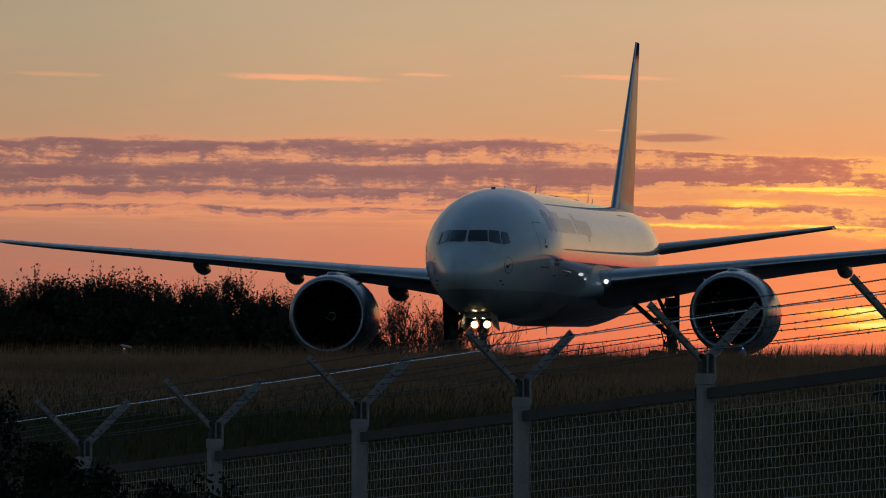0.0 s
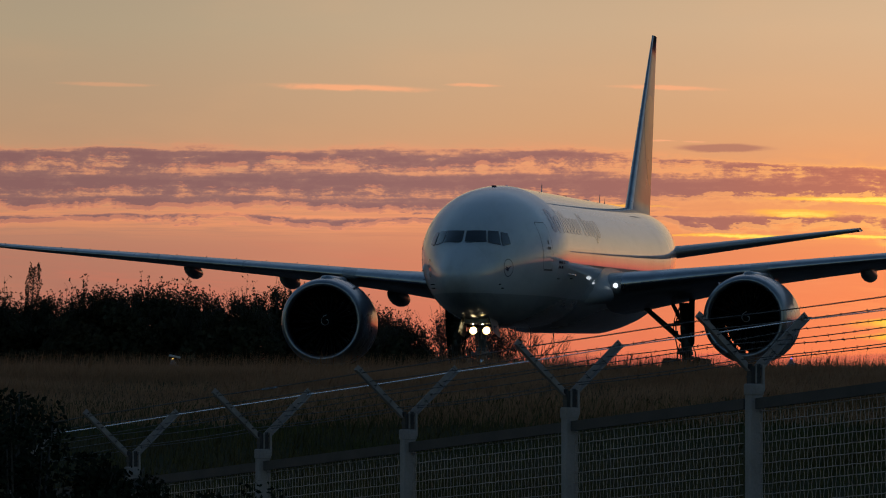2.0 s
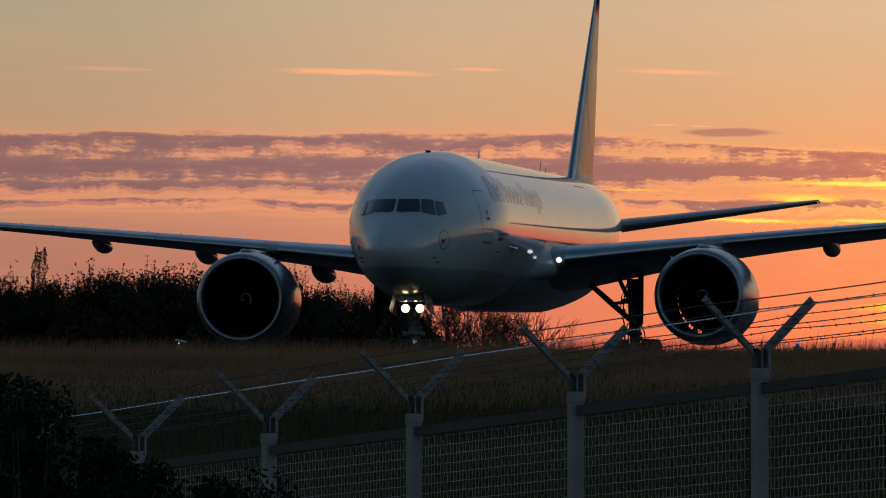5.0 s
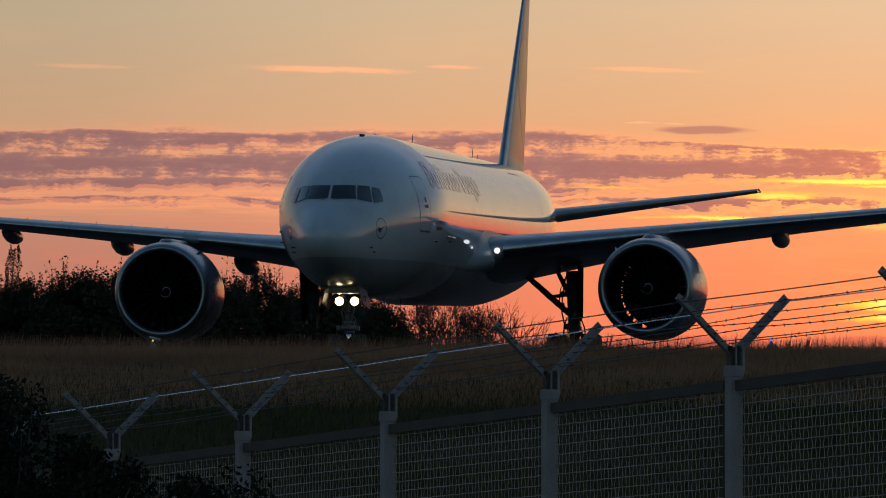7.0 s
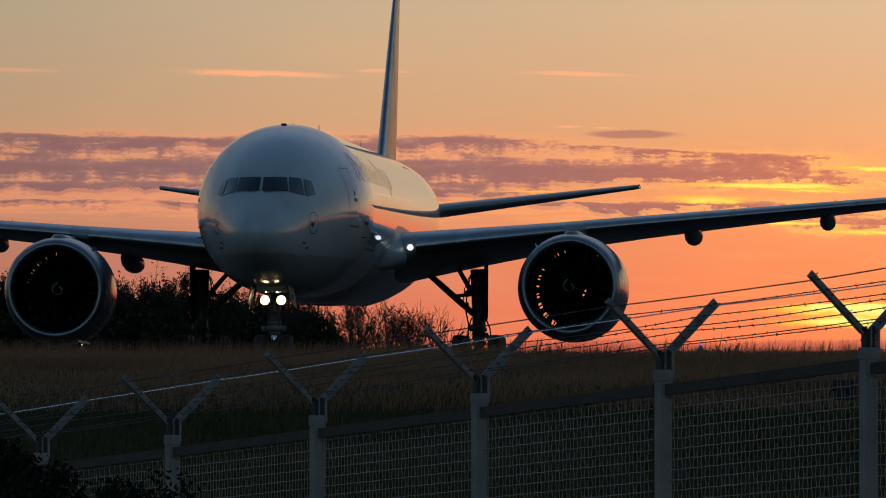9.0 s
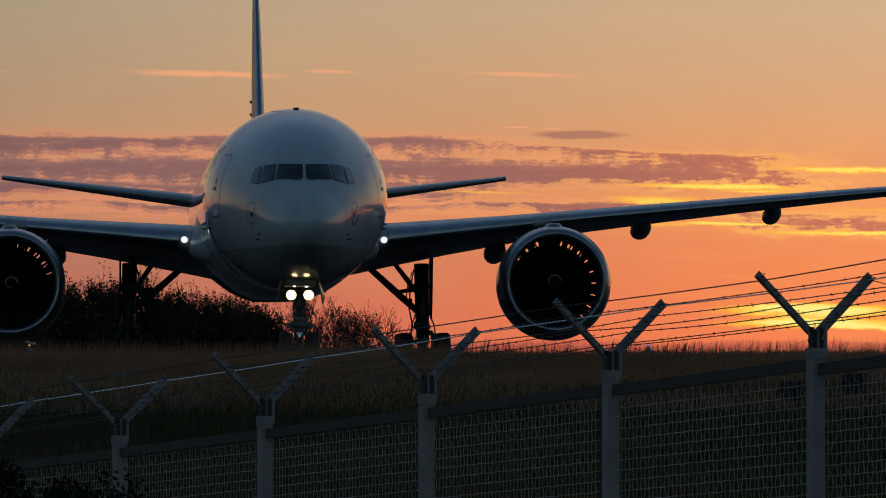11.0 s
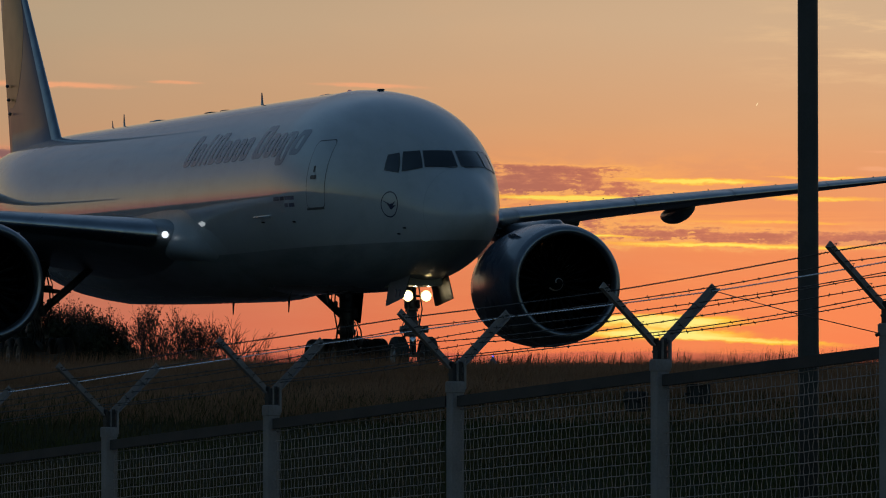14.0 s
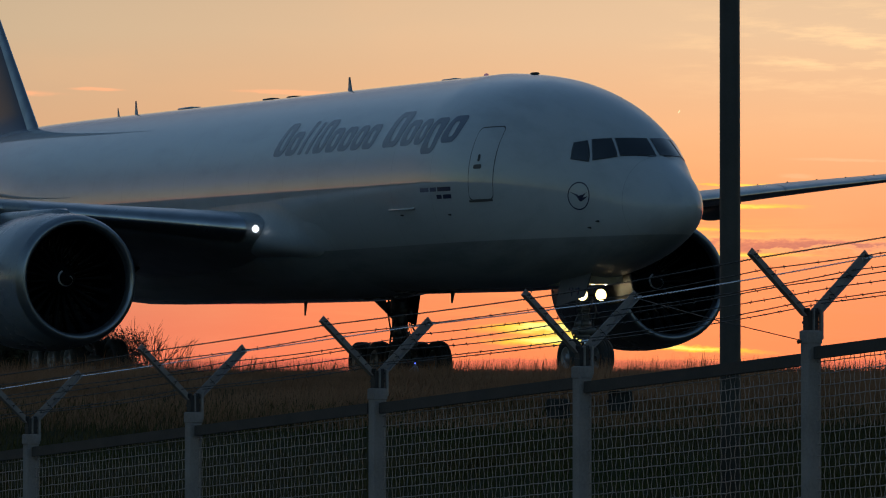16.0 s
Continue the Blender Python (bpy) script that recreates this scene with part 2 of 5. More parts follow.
class Shape:
    """Vertices and faces, gathered piece by piece."""

    def __init__(self):
        self.v, self.f, self.s, self.slot = [], [], [], 0

    def put(self, verts, faces):
        k = len(self.v)
        self.v += [tuple(p) for p in verts]
        self.f += [tuple(i + k for i in f) for f in faces]
        self.s += [self.slot] * len(faces)
        return self

    def tube(self, path, radii, sides=8, caps=True):
        path = [Vector(p) for p in path]
        if not isinstance(radii, (list, tuple)):
            radii = [radii] * len(path)
        verts, faces = [], []
        for i, (p, r) in enumerate(zip(path, radii)):
            d = (path[min(i + 1, len(path) - 1)] - path[max(i - 1, 0)]).normalized()
            a = d.orthogonal().normalized() if abs(d.z) > 0.95 else d.cross(Vector((0, 0, 1))).normalized()
            b = d.cross(a)
            for k in range(sides):
                w = math.tau * k / sides
                verts.append(p + r * (math.cos(w) * a + math.sin(w) * b))
        for i in range(len(path) - 1):
            for k in range(sides):
                j = (k + 1) % sides
                faces.append((i * sides + k, i * sides + j, (i + 1) * sides + j, (i + 1) * sides + k))
        if caps:
            faces.append(tuple(range(sides))[::-1])
            faces.append(tuple((len(path) - 1) * sides + k for k in range(sides)))
        return self.put(verts, faces)

    def box(self, centre, size, bevel=0.0, turn=None):
        """A box with bevelled upright edges and rims."""
        sx, sy, sz = (s / 2 for s in size)
        b = min(bevel, sx * 0.9, sy * 0.9, sz * 0.9)
        rings = [(-sz, b), (-sz + b, 0), (sz - b, 0), (sz, b)] if b else [(-sz, 0), (sz, 0)]
        verts, faces = [], []
        for z, inset in rings:
            x, y = sx - inset, sy - inset
            ring = [(x - b, y), (x, y - b), (x, -y + b), (x - b, -y), (-x + b, -y), (-x, -y + b), (-x, y - b), (-x + b, y)] if b else [(x, y), (x, -y), (-x, -y), (-x, y)]
            verts += [Vector((px, py, z)) for px, py in ring]
        n = 8 if b else 4
        for i in range(len(rings) - 1):
            for k in range(n):
                j = (k + 1) % n
                faces.append((i * n + k, (i + 1) * n + k, (i + 1) * n + j, i * n + j))
        faces.append(tuple(range(n)))
        faces.append(tuple((len(rings) - 1) * n + k for k in range(n))[::-1])
        if turn is not None:
            verts = [turn @ v for v in verts]
        return self.put([v + Vector(centre) for v in verts], faces)

    def lathe(self, profile, centre=(0, 0, 0), axis="X", sides=48, close=False):
        """Profile of (along, radius), turned about an axis."""
        c = Vector(centre)
        verts, faces = [], []
        for a, r in profile:
            for k in range(sides):
                w = math.tau * k / sides
                u, v = r * math.cos(w), r * math.sin(w)
                verts.append(c + (Vector((a, u, v)) if axis == "X" else Vector((v, a, u)) if axis == "Y" else Vector((u, v, a))))
        n = len(profile)
        for i in range(n if close else n - 1):
            for k in range(sides):
                j, q = (k + 1) % sides, (i + 1) % n
                faces.append((i * sides + k, i * sides + j, q * sides + j, q * sides + k))
        return self.put(verts, faces)

    def into(self, name, mats, parent=None, label="", smooth=True, at=None):
        return solid(name, self.v, self.f, mats, parent, label, smooth, at, self.s if self.slot else None)


def empty(name, m=None):
    ob = new(name)
    ob.empty_display_size = 0.2
    if m is not None:
        ob.matrix_basis = m
    return ob


# ---- backdrop: the sunset sky, far beyond everything ----
def sunset_material():
    """Glow and cloud banks over the western horizon, fading out into the open sky above and to both sides."""
    mat = bpy.data.materials.new("sunset_sky")
    mat.use_nodes = True
    n = Nodes(mat.node_tree)
    mat.node_tree.nodes.remove(mat.node_tree.nodes["Principled BSDF"])
    x, y, z = n.split(n.coord())
    # h: degrees to the right of +y, e: degrees above the horizon (small angles)
    h = n.mul(n.m("DIVIDE", x, y), 57.3)
    e = n.mul(n.m("DIVIDE", z, y), 57.3)
    # clear sky: dusty gold above, salmon towards the horizon; redder near the sun
    base = n.ramp(n.m("DIVIDE", e, 16.0), [
        (0.0, lin(228, 104, 84)), (0.035, lin(240, 118, 82)), (0.08, lin(232, 130, 90)), (0.13, lin(226, 146, 100)),
        (0.18, lin(217, 164, 119)), (0.245, lin(208, 173, 137)), (0.36, lin(188, 166, 138)), (0.6, lin(140, 142, 148)), (1.0, lin(84, 98, 122))])
    cool = n.ramp(n.m("DIVIDE", e, 16.0), [
        (0.0, lin(176, 100, 90)), (0.05, lin(178, 113, 98)), (0.10, lin(188, 129, 106)), (0.16, lin(197, 154, 119)), (0.245, lin(183, 163, 134)),
        (0.36, lin(164, 154, 136)), (0.6, lin(126, 132, 144)), (1.0, lin(78, 92, 118))])
    away = n.m("SUBTRACT", h, 6.5)
    col = n.mix(n.step(n.m("MAXIMUM", n.mul(away, -1.0), n.mul(away, 0.35)), 2.0, 11.5), base, cool)
    # wide glow round the sun
    halo = n.mul(n.bump_at(h, 5.8, 3.4), n.bump_at(e, 0.9, 1.5))
    col = n.mix(n.mul(halo, 0.5), col, lin(255, 146, 78))
    # drifting unevenness: broad, long-drawn and puffy
    w1 = n.noise(n.vec(n.mul(h, 0.9), n.mul(e, 5.5), 3.1), 1.0, 6.0, 0.6)
    w2 = n.noise(n.vec(n.mul(h, 2.2), n.mul(e, 7.0), 7.7), 1.0, 8.0, 0.60, 0.25)
    w3 = n.noise(n.vec(n.mul(h, 7.0), n.mul(e, 22.0), 1.3), 1.0, 6.0, 0.62, 0.4)
    w4 = n.noise(n.vec(n.mul(h, 1.1), n.mul(e, 26.0), 4.2), 1.0, 6.0, 0.6, 0.3)
    soft = n.noise(n.vec(n.mul(h, 0.5), n.mul(e, 1.6), 9.0), 1.0, 4.0, 0.5)
    col = n.mix(n.mul(n.step(soft, 0.45, 0.75), 0.10), col, lin(236, 178, 128))
    sun = n.bump_at(h, 5.0, 3.0)
    # the orange light under the bank, before the clouds go over it
    under = n.mul(n.bump_at(n.add(e, n.mul(h, 0.012)), 1.90, 0.15), n.mul(n.step(h, -9.0, -3.0), n.step(h, 9.5, 6.0)))
    col = n.mix(n.mul(n.mul(under, n.step(w4, 0.30, 0.66)), 0.8), col, n.mix(sun, lin(247, 158, 108), lin(255, 168, 88)))
    within = n.mul(n.bump_at(e, 2.36, 0.20), n.mul(n.step(h, -9.0, -3.5), n.step(h, 8.0, 5.0)))
    col = n.mix(n.mul(n.mul(within, n.step(w2, 0.36, 0.66)), 0.48), col, n.mix(sun, lin(246, 160, 112), lin(255, 172, 96)))

    # layers of the long bank and the broken clouds near the sun: elevation, slope, thickness, from, to, weight
    layers = [(2.555, -0.004, 0.090, -13.0, 1.8, 0.92), (2.575, -0.034, 0.050, 1.4, 4.4, 0.66), (2.275, -0.010, 0.135, -13.0, 4.7, 1.08), (2.06, -0.012, 0.058, -13.0, 1.9, 0.85), (1.905, -0.008, 0.042, -13.0, 3.0, 0.88),
              (1.885, 0.0, 0.075, 2.1, 4.6, 0.85), (2.20, -0.01, 0.05, 3.8, 5.4, 0.55), (1.79, -0.012, 0.10, 4.0, 8.4, 0.9), (2.40, 0.0, 0.05, 3.2, 4.6, 0.5)]

    def density(de):
        """How thick the cloud is, at de degrees above the point looked at."""
        ee = n.add(e, de)
        broad = n.m("SUBTRACT", n.noise(n.vec(n.mul(h, 0.7), n.mul(ee, 3.0), 2.2), 1.0, 4.0, 0.55), 0.5)
        puff = n.m("SUBTRACT", n.noise(n.vec(n.mul(h, 4.2), n.mul(ee, 10.0), 5.6), 1.0, 7.0, 0.60, 0.15), 0.5)
        drawn = n.m("SUBTRACT", n.noise(n.vec(n.mul(h, 1.3), n.mul(ee, 19.0), 8.8), 1.0, 5.0, 0.60, 0.2), 0.5)
        fine = n.m("SUBTRACT", n.noise(n.vec(n.mul(h, 13.0), n.mul(ee, 26.0), 0.4), 1.0, 4.0, 0.6), 0.5)
        we = n.add(ee, n.mul(broad, 0.26), n.mul(puff, 0.14))
        env = None
        for ec, slope, thick, h0, h1, weight in layers:
            k = n.bump_at(n.add(we, n.mul(h, -slope)), ec, thick)
            k = n.mul(n.mul(k, weight), n.mul(n.step(h, h0, h0 + 1.0), n.step(h, h1 + 0.9, h1 - 0.9)))
            env = k if env is None else n.add(env, k)
        rough = n.add(n.mul(puff, 1.45), n.mul(drawn, 1.0), n.mul(broad, 0.4), n.mul(fine, 0.6))
        rough = n.mul(rough, n.add(1.0, n.mul(sun, 0.55)))
        return n.add(env, n.mul(rough, n.step(env, 0.02, 0.40, 0.0, 1.0)))
    here, below = density(0.0), density(-0.045)
    reach = n.mul(n.step(e, 1.45, 1.70), n.step(e, 2.95, 2.72))
    lit = n.mix(sun, lin(240, 151, 112), lin(255, 178, 98))
    body = n.mix(n.bump_at(h, 5.8, 3.6), lin(150, 109, 104), lin(206, 121, 92))
    deep = n.mix(n.bump_at(h, 5.8, 3.6), lin(138, 99, 99), lin(190, 109, 88))
    # thin edges glow, thick parts stand dark before the light, undersides catch it again
    col = n.mix(n.mul(n.mul(n.step(here, -0.10, 0.48), reach), n.add(0.50, n.mul(sun, 0.40))), col, lit)
    col = n.mix(n.mul(n.mul(n.step(here, 0.26, 0.74), reach), 0.94), col, n.mix(n.step(here, 0.60, 1.10), body, deep))
    rim = n.mul(n.mul(n.step(n.m("SUBTRACT", here, below), 0.10, 0.42), n.step(below, 0.62, 0.30)), n.mul(n.step(here, 0.25, 0.42), reach))
    col = n.mix(n.mul(rim, n.add(0.45, n.mul(sun, 0.45))), col, lit)
    # bright slots between the layers near the sun: long-drawn, broken by puffs
    es = n.add(e, n.mul(n.m("SUBTRACT", w3, 0.5), 0.05), n.mul(n.m("SUBTRACT", w2, 0.5), 0.07))
    for hc, hw, ec, ew, amount in ((4.15, 0.95, 2.12, 0.030, 1.0), (4.6, 0.5, 2.07, 0.018, 0.8), (3.45, 0.45, 1.98, 0.045, 0.9), (5.45, 0.75, 2.30, 0.030, 1.0), (6.9, 0.65, 2.33, 0.018, 0.8),
                                   (6.8, 0.7, 2.12, 0.030, 0.7), (2.9, 1.0, 1.745, 0.022, 0.8), (4.3, 0.7, 1.73, 0.020, 0.9), (5.9, 1.5, 1.63, 0.026, 0.9), (6.3, 1.0, 1.87, 0.025, 0.5), (1.7, 0.6, 2.06, 0.018, 0.5)):
        slot = n.mul(n.mul(n.bump_at(h, hc, hw), n.bump_at(n.add(es, n.mul(n.m("SUBTRACT", h, hc), 0.018)), ec, ew)), amount)
        slot = n.mul(slot, n.add(n.mul(w4, 1.3), 0.10, n.mul(w3, 0.45)))
        col = n.mix(n.step(slot, 0.15, 0.52), col, lin(255, 180, 80))
        col = n.mix(n.mul(n.step(slot, 0.42, 0.85), 0.9), col, lin(255, 228, 100))
    # the sun's own patch, low behind thin cloud
    es = n.add(e, n.mul(n.m("SUBTRACT", w1, 0.5), 0.14), n.mul(n.m("SUBTRACT", w3, 0.5), 0.06))
    patch = n.mul(n.bump_at(h, 5.1, 0.95), n.add(n.bump_at(es, 0.84, 0.05), n.mul(n.bump_at(es, 0.70, 0.045), 0.9)))
    patch = n.add(patch, n.mul(n.bump_at(h, 5.1, 0.75), n.mul(n.bump_at(es, 0.77, 0.15), 0.45)))
    patch = n.add(patch, n.mul(n.bump_at(h, 6.3, 0.9), n.mul(n.bump_at(n.add(es, n.mul(n.m("SUBTRACT", h, 6.3), 0.05)), 0.62, 0.035), 0.75)))
    col = n.mix(n.step(n.mul(patch, n.add(0.35, w2)), 0.14, 0.68), col, lin(255, 196, 58))
    col = n.mix(n.step(n.mul(patch, n.add(0.3, n.mul(w4, 1.1))), 0.42, 0.9), col, lin(255, 236, 130))
    # faint slanting veils in the clear air below
    veil = n.noise(n.vec(n.add(n.mul(h, 0.8), n.mul(e, 1.2)), n.mul(n.add(e, n.mul(h, 0.05)), 9.0), 6.1), 1.0, 5.0, 0.55, 0.3)
    col = n.mix(n.mul(n.mul(n.step(veil, 0.48, 0.70), n.bump_at(e, 1.15, 0.42)), 0.30), col, n.mix(sun, lin(222, 122, 98), lin(255, 156, 92)))
    # single small clouds: a dark lens and thin lit streaks
    et = n.add(e, n.mul(n.m("SUBTRACT", w2, 0.5), 0.05))
    lens = n.mul(n.bump_at(h, 2.72, 0.50), n.bump_at(n.add(et, n.mul(n.m("SUBTRACT", w1, 0.5), 0.07), n.mul(n.m("SUBTRACT", h, 2.72), 0.02)), 2.655, 0.045))
    col = n.mix(n.mul(n.step(n.mul(lens, n.add(0.55, w2)), 0.22, 0.70), 0.75), col, lin(170, 112, 98))
    for hc, hw, ec, ew, amount in ((-1.2, 0.85, 3.285, 0.036, 1.0), (0.1, 0.28, 3.31, 0.02, 0.8), (2.1, 0.55, 3.285, 0.026, 0.9), (-3.7, 0.5, 3.32, 0.022, 0.4), (2.05, 0.16, 2.735, 0.010, 0.9),
                                   (2.4, 0.12, 2.725, 0.010, 0.7), (7.9, 0.55, 2.6, 0.02, 0.6), (7.4, 0.2, 2.43, 0.03, 0.5)):
        tilt = n.add(et, n.mul(n.m("SUBTRACT", h, hc), 0.025))
        streak = n.mul(n.bump_at(h, hc, hw), n.bump_at(tilt, ec, ew))
        col = n.mix(n.mul(n.step(n.mul(streak, n.add(0.1, n.mul(w2, 1.0), n.mul(w3, 0.8))), 0.15, 0.85), amount), col, lin(246, 172, 126))
    # pale wisps high on the right
    wisp = n.mul(n.step(h, 5.4, 7.6), n.mul(n.bump_at(e, 3.75, 0.45), n.step(w1, 0.46, 0.68)))
    col = n.mix(n.mul(wisp, 0.55), col, lin(252, 206, 150))
    # a far contrail glint
    glint = n.mul(n.bump_at(n.add(h, n.mul(n.m("SUBTRACT", e, 3.1), -0.5)), 6.16, 0.008), n.bump_at(e, 3.1, 0.022))
    col = n.mix(n.step(glint, 0.3, 0.8), col, lin(255, 222, 170))
    # hazy far hills
    ridge = n.add(0.52, n.mul(n.m("SUBTRACT", n.noise(n.vec(n.mul(h, 0.5), 0.0, 5.0), 1.0, 3.0), 0.5), 0.28))
    col = n.mix(n.mul(n.step(n.m("SUBTRACT", ridge, e), 0.0, 0.03), 0.55), col, lin(206, 96, 84))
    gain = n.add(1.0, n.step(h, 1.0, 8.0, 0.0, 0.14), n.step(h, 0.0, -5.0, 0.0, -0.12))
    glow = n.put("ShaderNodeEmission")
    n.plug(col, glow.inputs["Color"])
    n.plug(gain, glow.inputs["Strength"])
    clear = n.put("ShaderNodeBsdfTransparent")
    shown = n.mul(n.step(n.m("ABSOLUTE", h), 95.0, 45.0), n.step(e, 26.0, 10.0))
    mixer = n.put("ShaderNodeMixShader")
    n.plug(shown, mixer.inputs[0]), n.plug(clear.outputs[0], mixer.inputs[1]), n.plug(glow.outputs[0], mixer.inputs[2])
    n.plug(mixer.outputs[0], mat.node_tree.nodes["Material Output"].inputs["Surface"])
    return mat


def build_sky():
    rows, cols, r = 12, 60, 3200.0
    verts, faces = [], []
    for i in range(rows + 1):
        for j in range(cols + 1):
            a = radians(-62 + 124 * j / cols)
            verts.append((r * math.sin(a), r * math.cos(a), r * math.tan(radians(-1.5 + 26.5 * i / rows))))
    for i in range(rows):
        for j in range(cols):
            k = i * (cols + 1) + j
            faces.append((k, k + 1, k + cols + 2, k + cols + 1))
    ob = solid("backdrop", verts, faces, sunset_material(), at=pose(*EYE))
    tagged(ob, "sunset sky with purple cloud banks and golden gaps", "sky", kind="structure")


build_sky()


# ---- ground: one sheet, from the dip at the fence up to the taxiway and on to the horizon ----
def ground_z(x, y):
    if y >= 124:
        return -0.02 - 0.22 * max(0.0, 1 - (y - 124) / 14) if y < 138 else -0.02
    k = min(1.0, max(0.0, (y - 30) / 94))
    k = k * k * (3 - 2 * k)
    low = -2.75 + 0.035 * max(-12.0, min(12.0, x + (38 - y) * 0.4)) * 1.6
    return low * (1 - k) + (-0.24) * k + 0.05 * noise.noise((x * 0.12, y * 0.12, 0.0)) * (1 if y < 110 else 0)


def build_ground():
    ys = [-3300, -900, -300, -60, -20, 0, 10, 20, 26] + [30 + 3 * i for i in range(32)] + [126, 130, 134, 138, 150, 200, 300, 500, 900, 1800, 3300]
    xs = [-3300, -900, -300, -100, -60, -40] + [-30 + 3 * i for i in range(21)] + [40, 60, 100, 300, 900, 3300]
    verts = [(x, y, ground_z(x, y)) for y in ys for x in xs]
    n = len(xs)
    faces = [(j * n + i, j * n + i + 1, (j + 1) * n + i + 1, (j + 1) * n + i) for j in range(len(ys) - 1) for i in range(n - 1)]
    tagged(solid("ground", verts, faces, SOIL), "dark meadow ground rising gently to the taxiway", "ground", kind="structure")
    # out-of-view ridge, added to keep the low horizon glow off the hull
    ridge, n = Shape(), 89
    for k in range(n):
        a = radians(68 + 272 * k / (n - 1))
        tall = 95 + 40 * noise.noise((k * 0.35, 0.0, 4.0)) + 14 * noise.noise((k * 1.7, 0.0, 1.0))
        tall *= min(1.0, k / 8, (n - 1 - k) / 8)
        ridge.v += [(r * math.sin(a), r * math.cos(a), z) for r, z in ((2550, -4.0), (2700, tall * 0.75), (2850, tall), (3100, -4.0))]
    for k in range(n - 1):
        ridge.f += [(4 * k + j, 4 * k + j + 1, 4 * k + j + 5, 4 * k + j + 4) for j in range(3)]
    tagged(solid("backdrop_glow_block", ridge.v, ridge.f, GLOW_BLOCK), "unseen low ridge added to block the horizon glow", "ridge", kind="structure")
    strip = Shape()
    strip.box((0, 0, 0), (240, 400, 0.06), 0.02)
    ob = strip.into("road", ASPHALT, smooth=False, at=pose(0, 340, 0.0 - 0.03, 0, 0, 0))
    tagged(ob, "dark asphalt taxiway behind the grass", "taxiway", kind="structure")


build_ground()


# ---- the airliner: x runs aft from the nose, y to starboard, z up from the ground ----
CL = 5.55                        # height of the fuselage's centre line
NOSE = [  # station, top, bottom, half width (about the centre line)
    (0.20, -1.02, -1.02, 0.0), (0.25, -0.83, -1.21, 0.22), (0.4, -0.65, -1.42, 0.41), (0.65, -0.44, -1.64, 0.61), (1.05, -0.17, -1.87, 0.83), (1.6, 0.14, -2.08, 1.05),
    (2.12, 0.43, -2.24, 1.22), (2.42, 0.68, -2.33, 1.32), (2.8, 0.96, -2.42, 1.45), (3.2, 1.22, -2.50, 1.58), (3.7, 1.50, -2.59, 1.75), (4.5, 1.84, -2.71, 1.99),
    (5.5, 2.19, -2.83, 2.27), (6.8, 2.54, -2.93, 2.58), (8.2, 2.82, -3.02, 2.87), (9.4, 2.97, -3.07, 3.02), (10.4, 3.05, -3.09, 3.08), (11.4, 3.1, -3.1, 3.1), (13.5, 3.1, -3.1, 3.1),
    (20, 3.1, -3.1, 3.1), (30, 3.1, -3.1, 3.1), (41, 3.1, -3.1, 3.1), (44, 3.1, -2.95, 3.08), (48, 3.08, -2.3, 2.85), (52, 3.0, -1.4, 2.35), (56, 2.85, -0.35, 1.7), (60, 2.55, 0.65, 0.85), (62.4, 2.2, 1.25, 0.25), (62.9, 1.9, 1.5, 0.05)]


def smooth_table(table, x):
    """Cubic through the rows of a table, at x."""
    xs = [r[0] for r in table]
    x = min(max(x, xs[0]), xs[-1])
    i = max(0, min(len(xs) - 2, next((k for k in range(len(xs) - 1) if xs[k + 1] >= x), len(xs) - 2)))
    h = xs[i + 1] - xs[i]
    t = (x - xs[i]) / h
    out = []
    for c in range(1, len(table[0])):
        def slope(k):
            if k == 0 or k == len(xs) - 1:
                a, b = (0, 1) if k == 0 else (k - 1, k)
                return (table[b][c] - table[a][c]) / (xs[b] - xs[a])
            d0 = (table[k][c] - table[k - 1][c]) / (xs[k] - xs[k - 1])
            d1 = (table[k + 1][c] - table[k][c]) / (xs[k + 1] - xs[k])
            return 0.0 if d0 * d1 <= 0 else 2 * d0 * d1 / (d0 + d1)
        p0, p1, m0, m1 = table[i][c], table[i + 1][c], slope(i) * h, slope(i + 1) * h
        out.append((2 * t ** 3 - 3 * t ** 2 + 1) * p0 + (t ** 3 - 2 * t ** 2 + t) * m0 + (3 * t ** 2 - 2 * t ** 3) * p1 + (t ** 3 - t ** 2) * m1)
    return out


def mid_line(x):
    """Height of the hull's middle: it rises a little towards the tail."""
    return CL + 0.009 * max(0.0, x - 9.0)


def hull(x, w, off=0.0):
    """The point of the hull at station x, at angle w from the top towards starboard."""
    top, bot, half = smooth_table(NOSE, x)
    return Vector((x, (half + off) * math.sin(w), mid_line(x) + (top + bot) / 2 + ((top - bot) / 2 + off) * math.cos(w)))


def hull_side(x, z, side, off=0.0):
    """The hull's side at station x and height z above the centre line."""
    top, bot, half = smooth_table(NOSE, x)
    c, h = (top + bot) / 2, (top - bot) / 2
    k = math.sqrt(max(0.0, 1 - ((z - c) / h) ** 2))
    nrm = Vector((0, k / half, (z - c) / h / h)).normalized() if half else Vector((0, 1, 0))
    return Vector((x, side * (half * k + off * nrm.y), mid_line(x) + z + off * nrm.z))


def hull_front(y, z, off=0.0):
    """The hull's front at the lateral place y and height z above the centre line."""
    lo, hi = 0.0, 13.0
    for _ in range(40):
        mid = (lo + hi) / 2
        top, bot, half = smooth_table(NOSE, mid)
        c, h = (top + bot) / 2, max((top - bot) / 2, 1e-6)
        inside = (y / max(half, 1e-6)) ** 2 + ((z - c) / h) ** 2 > 1
        lo, hi = (mid, hi) if inside else (lo, mid)
    p = Vector((lo, y, CL + z))
    return p + off * Vector((-0.75, y * 0.45, 0.45)).normalized()


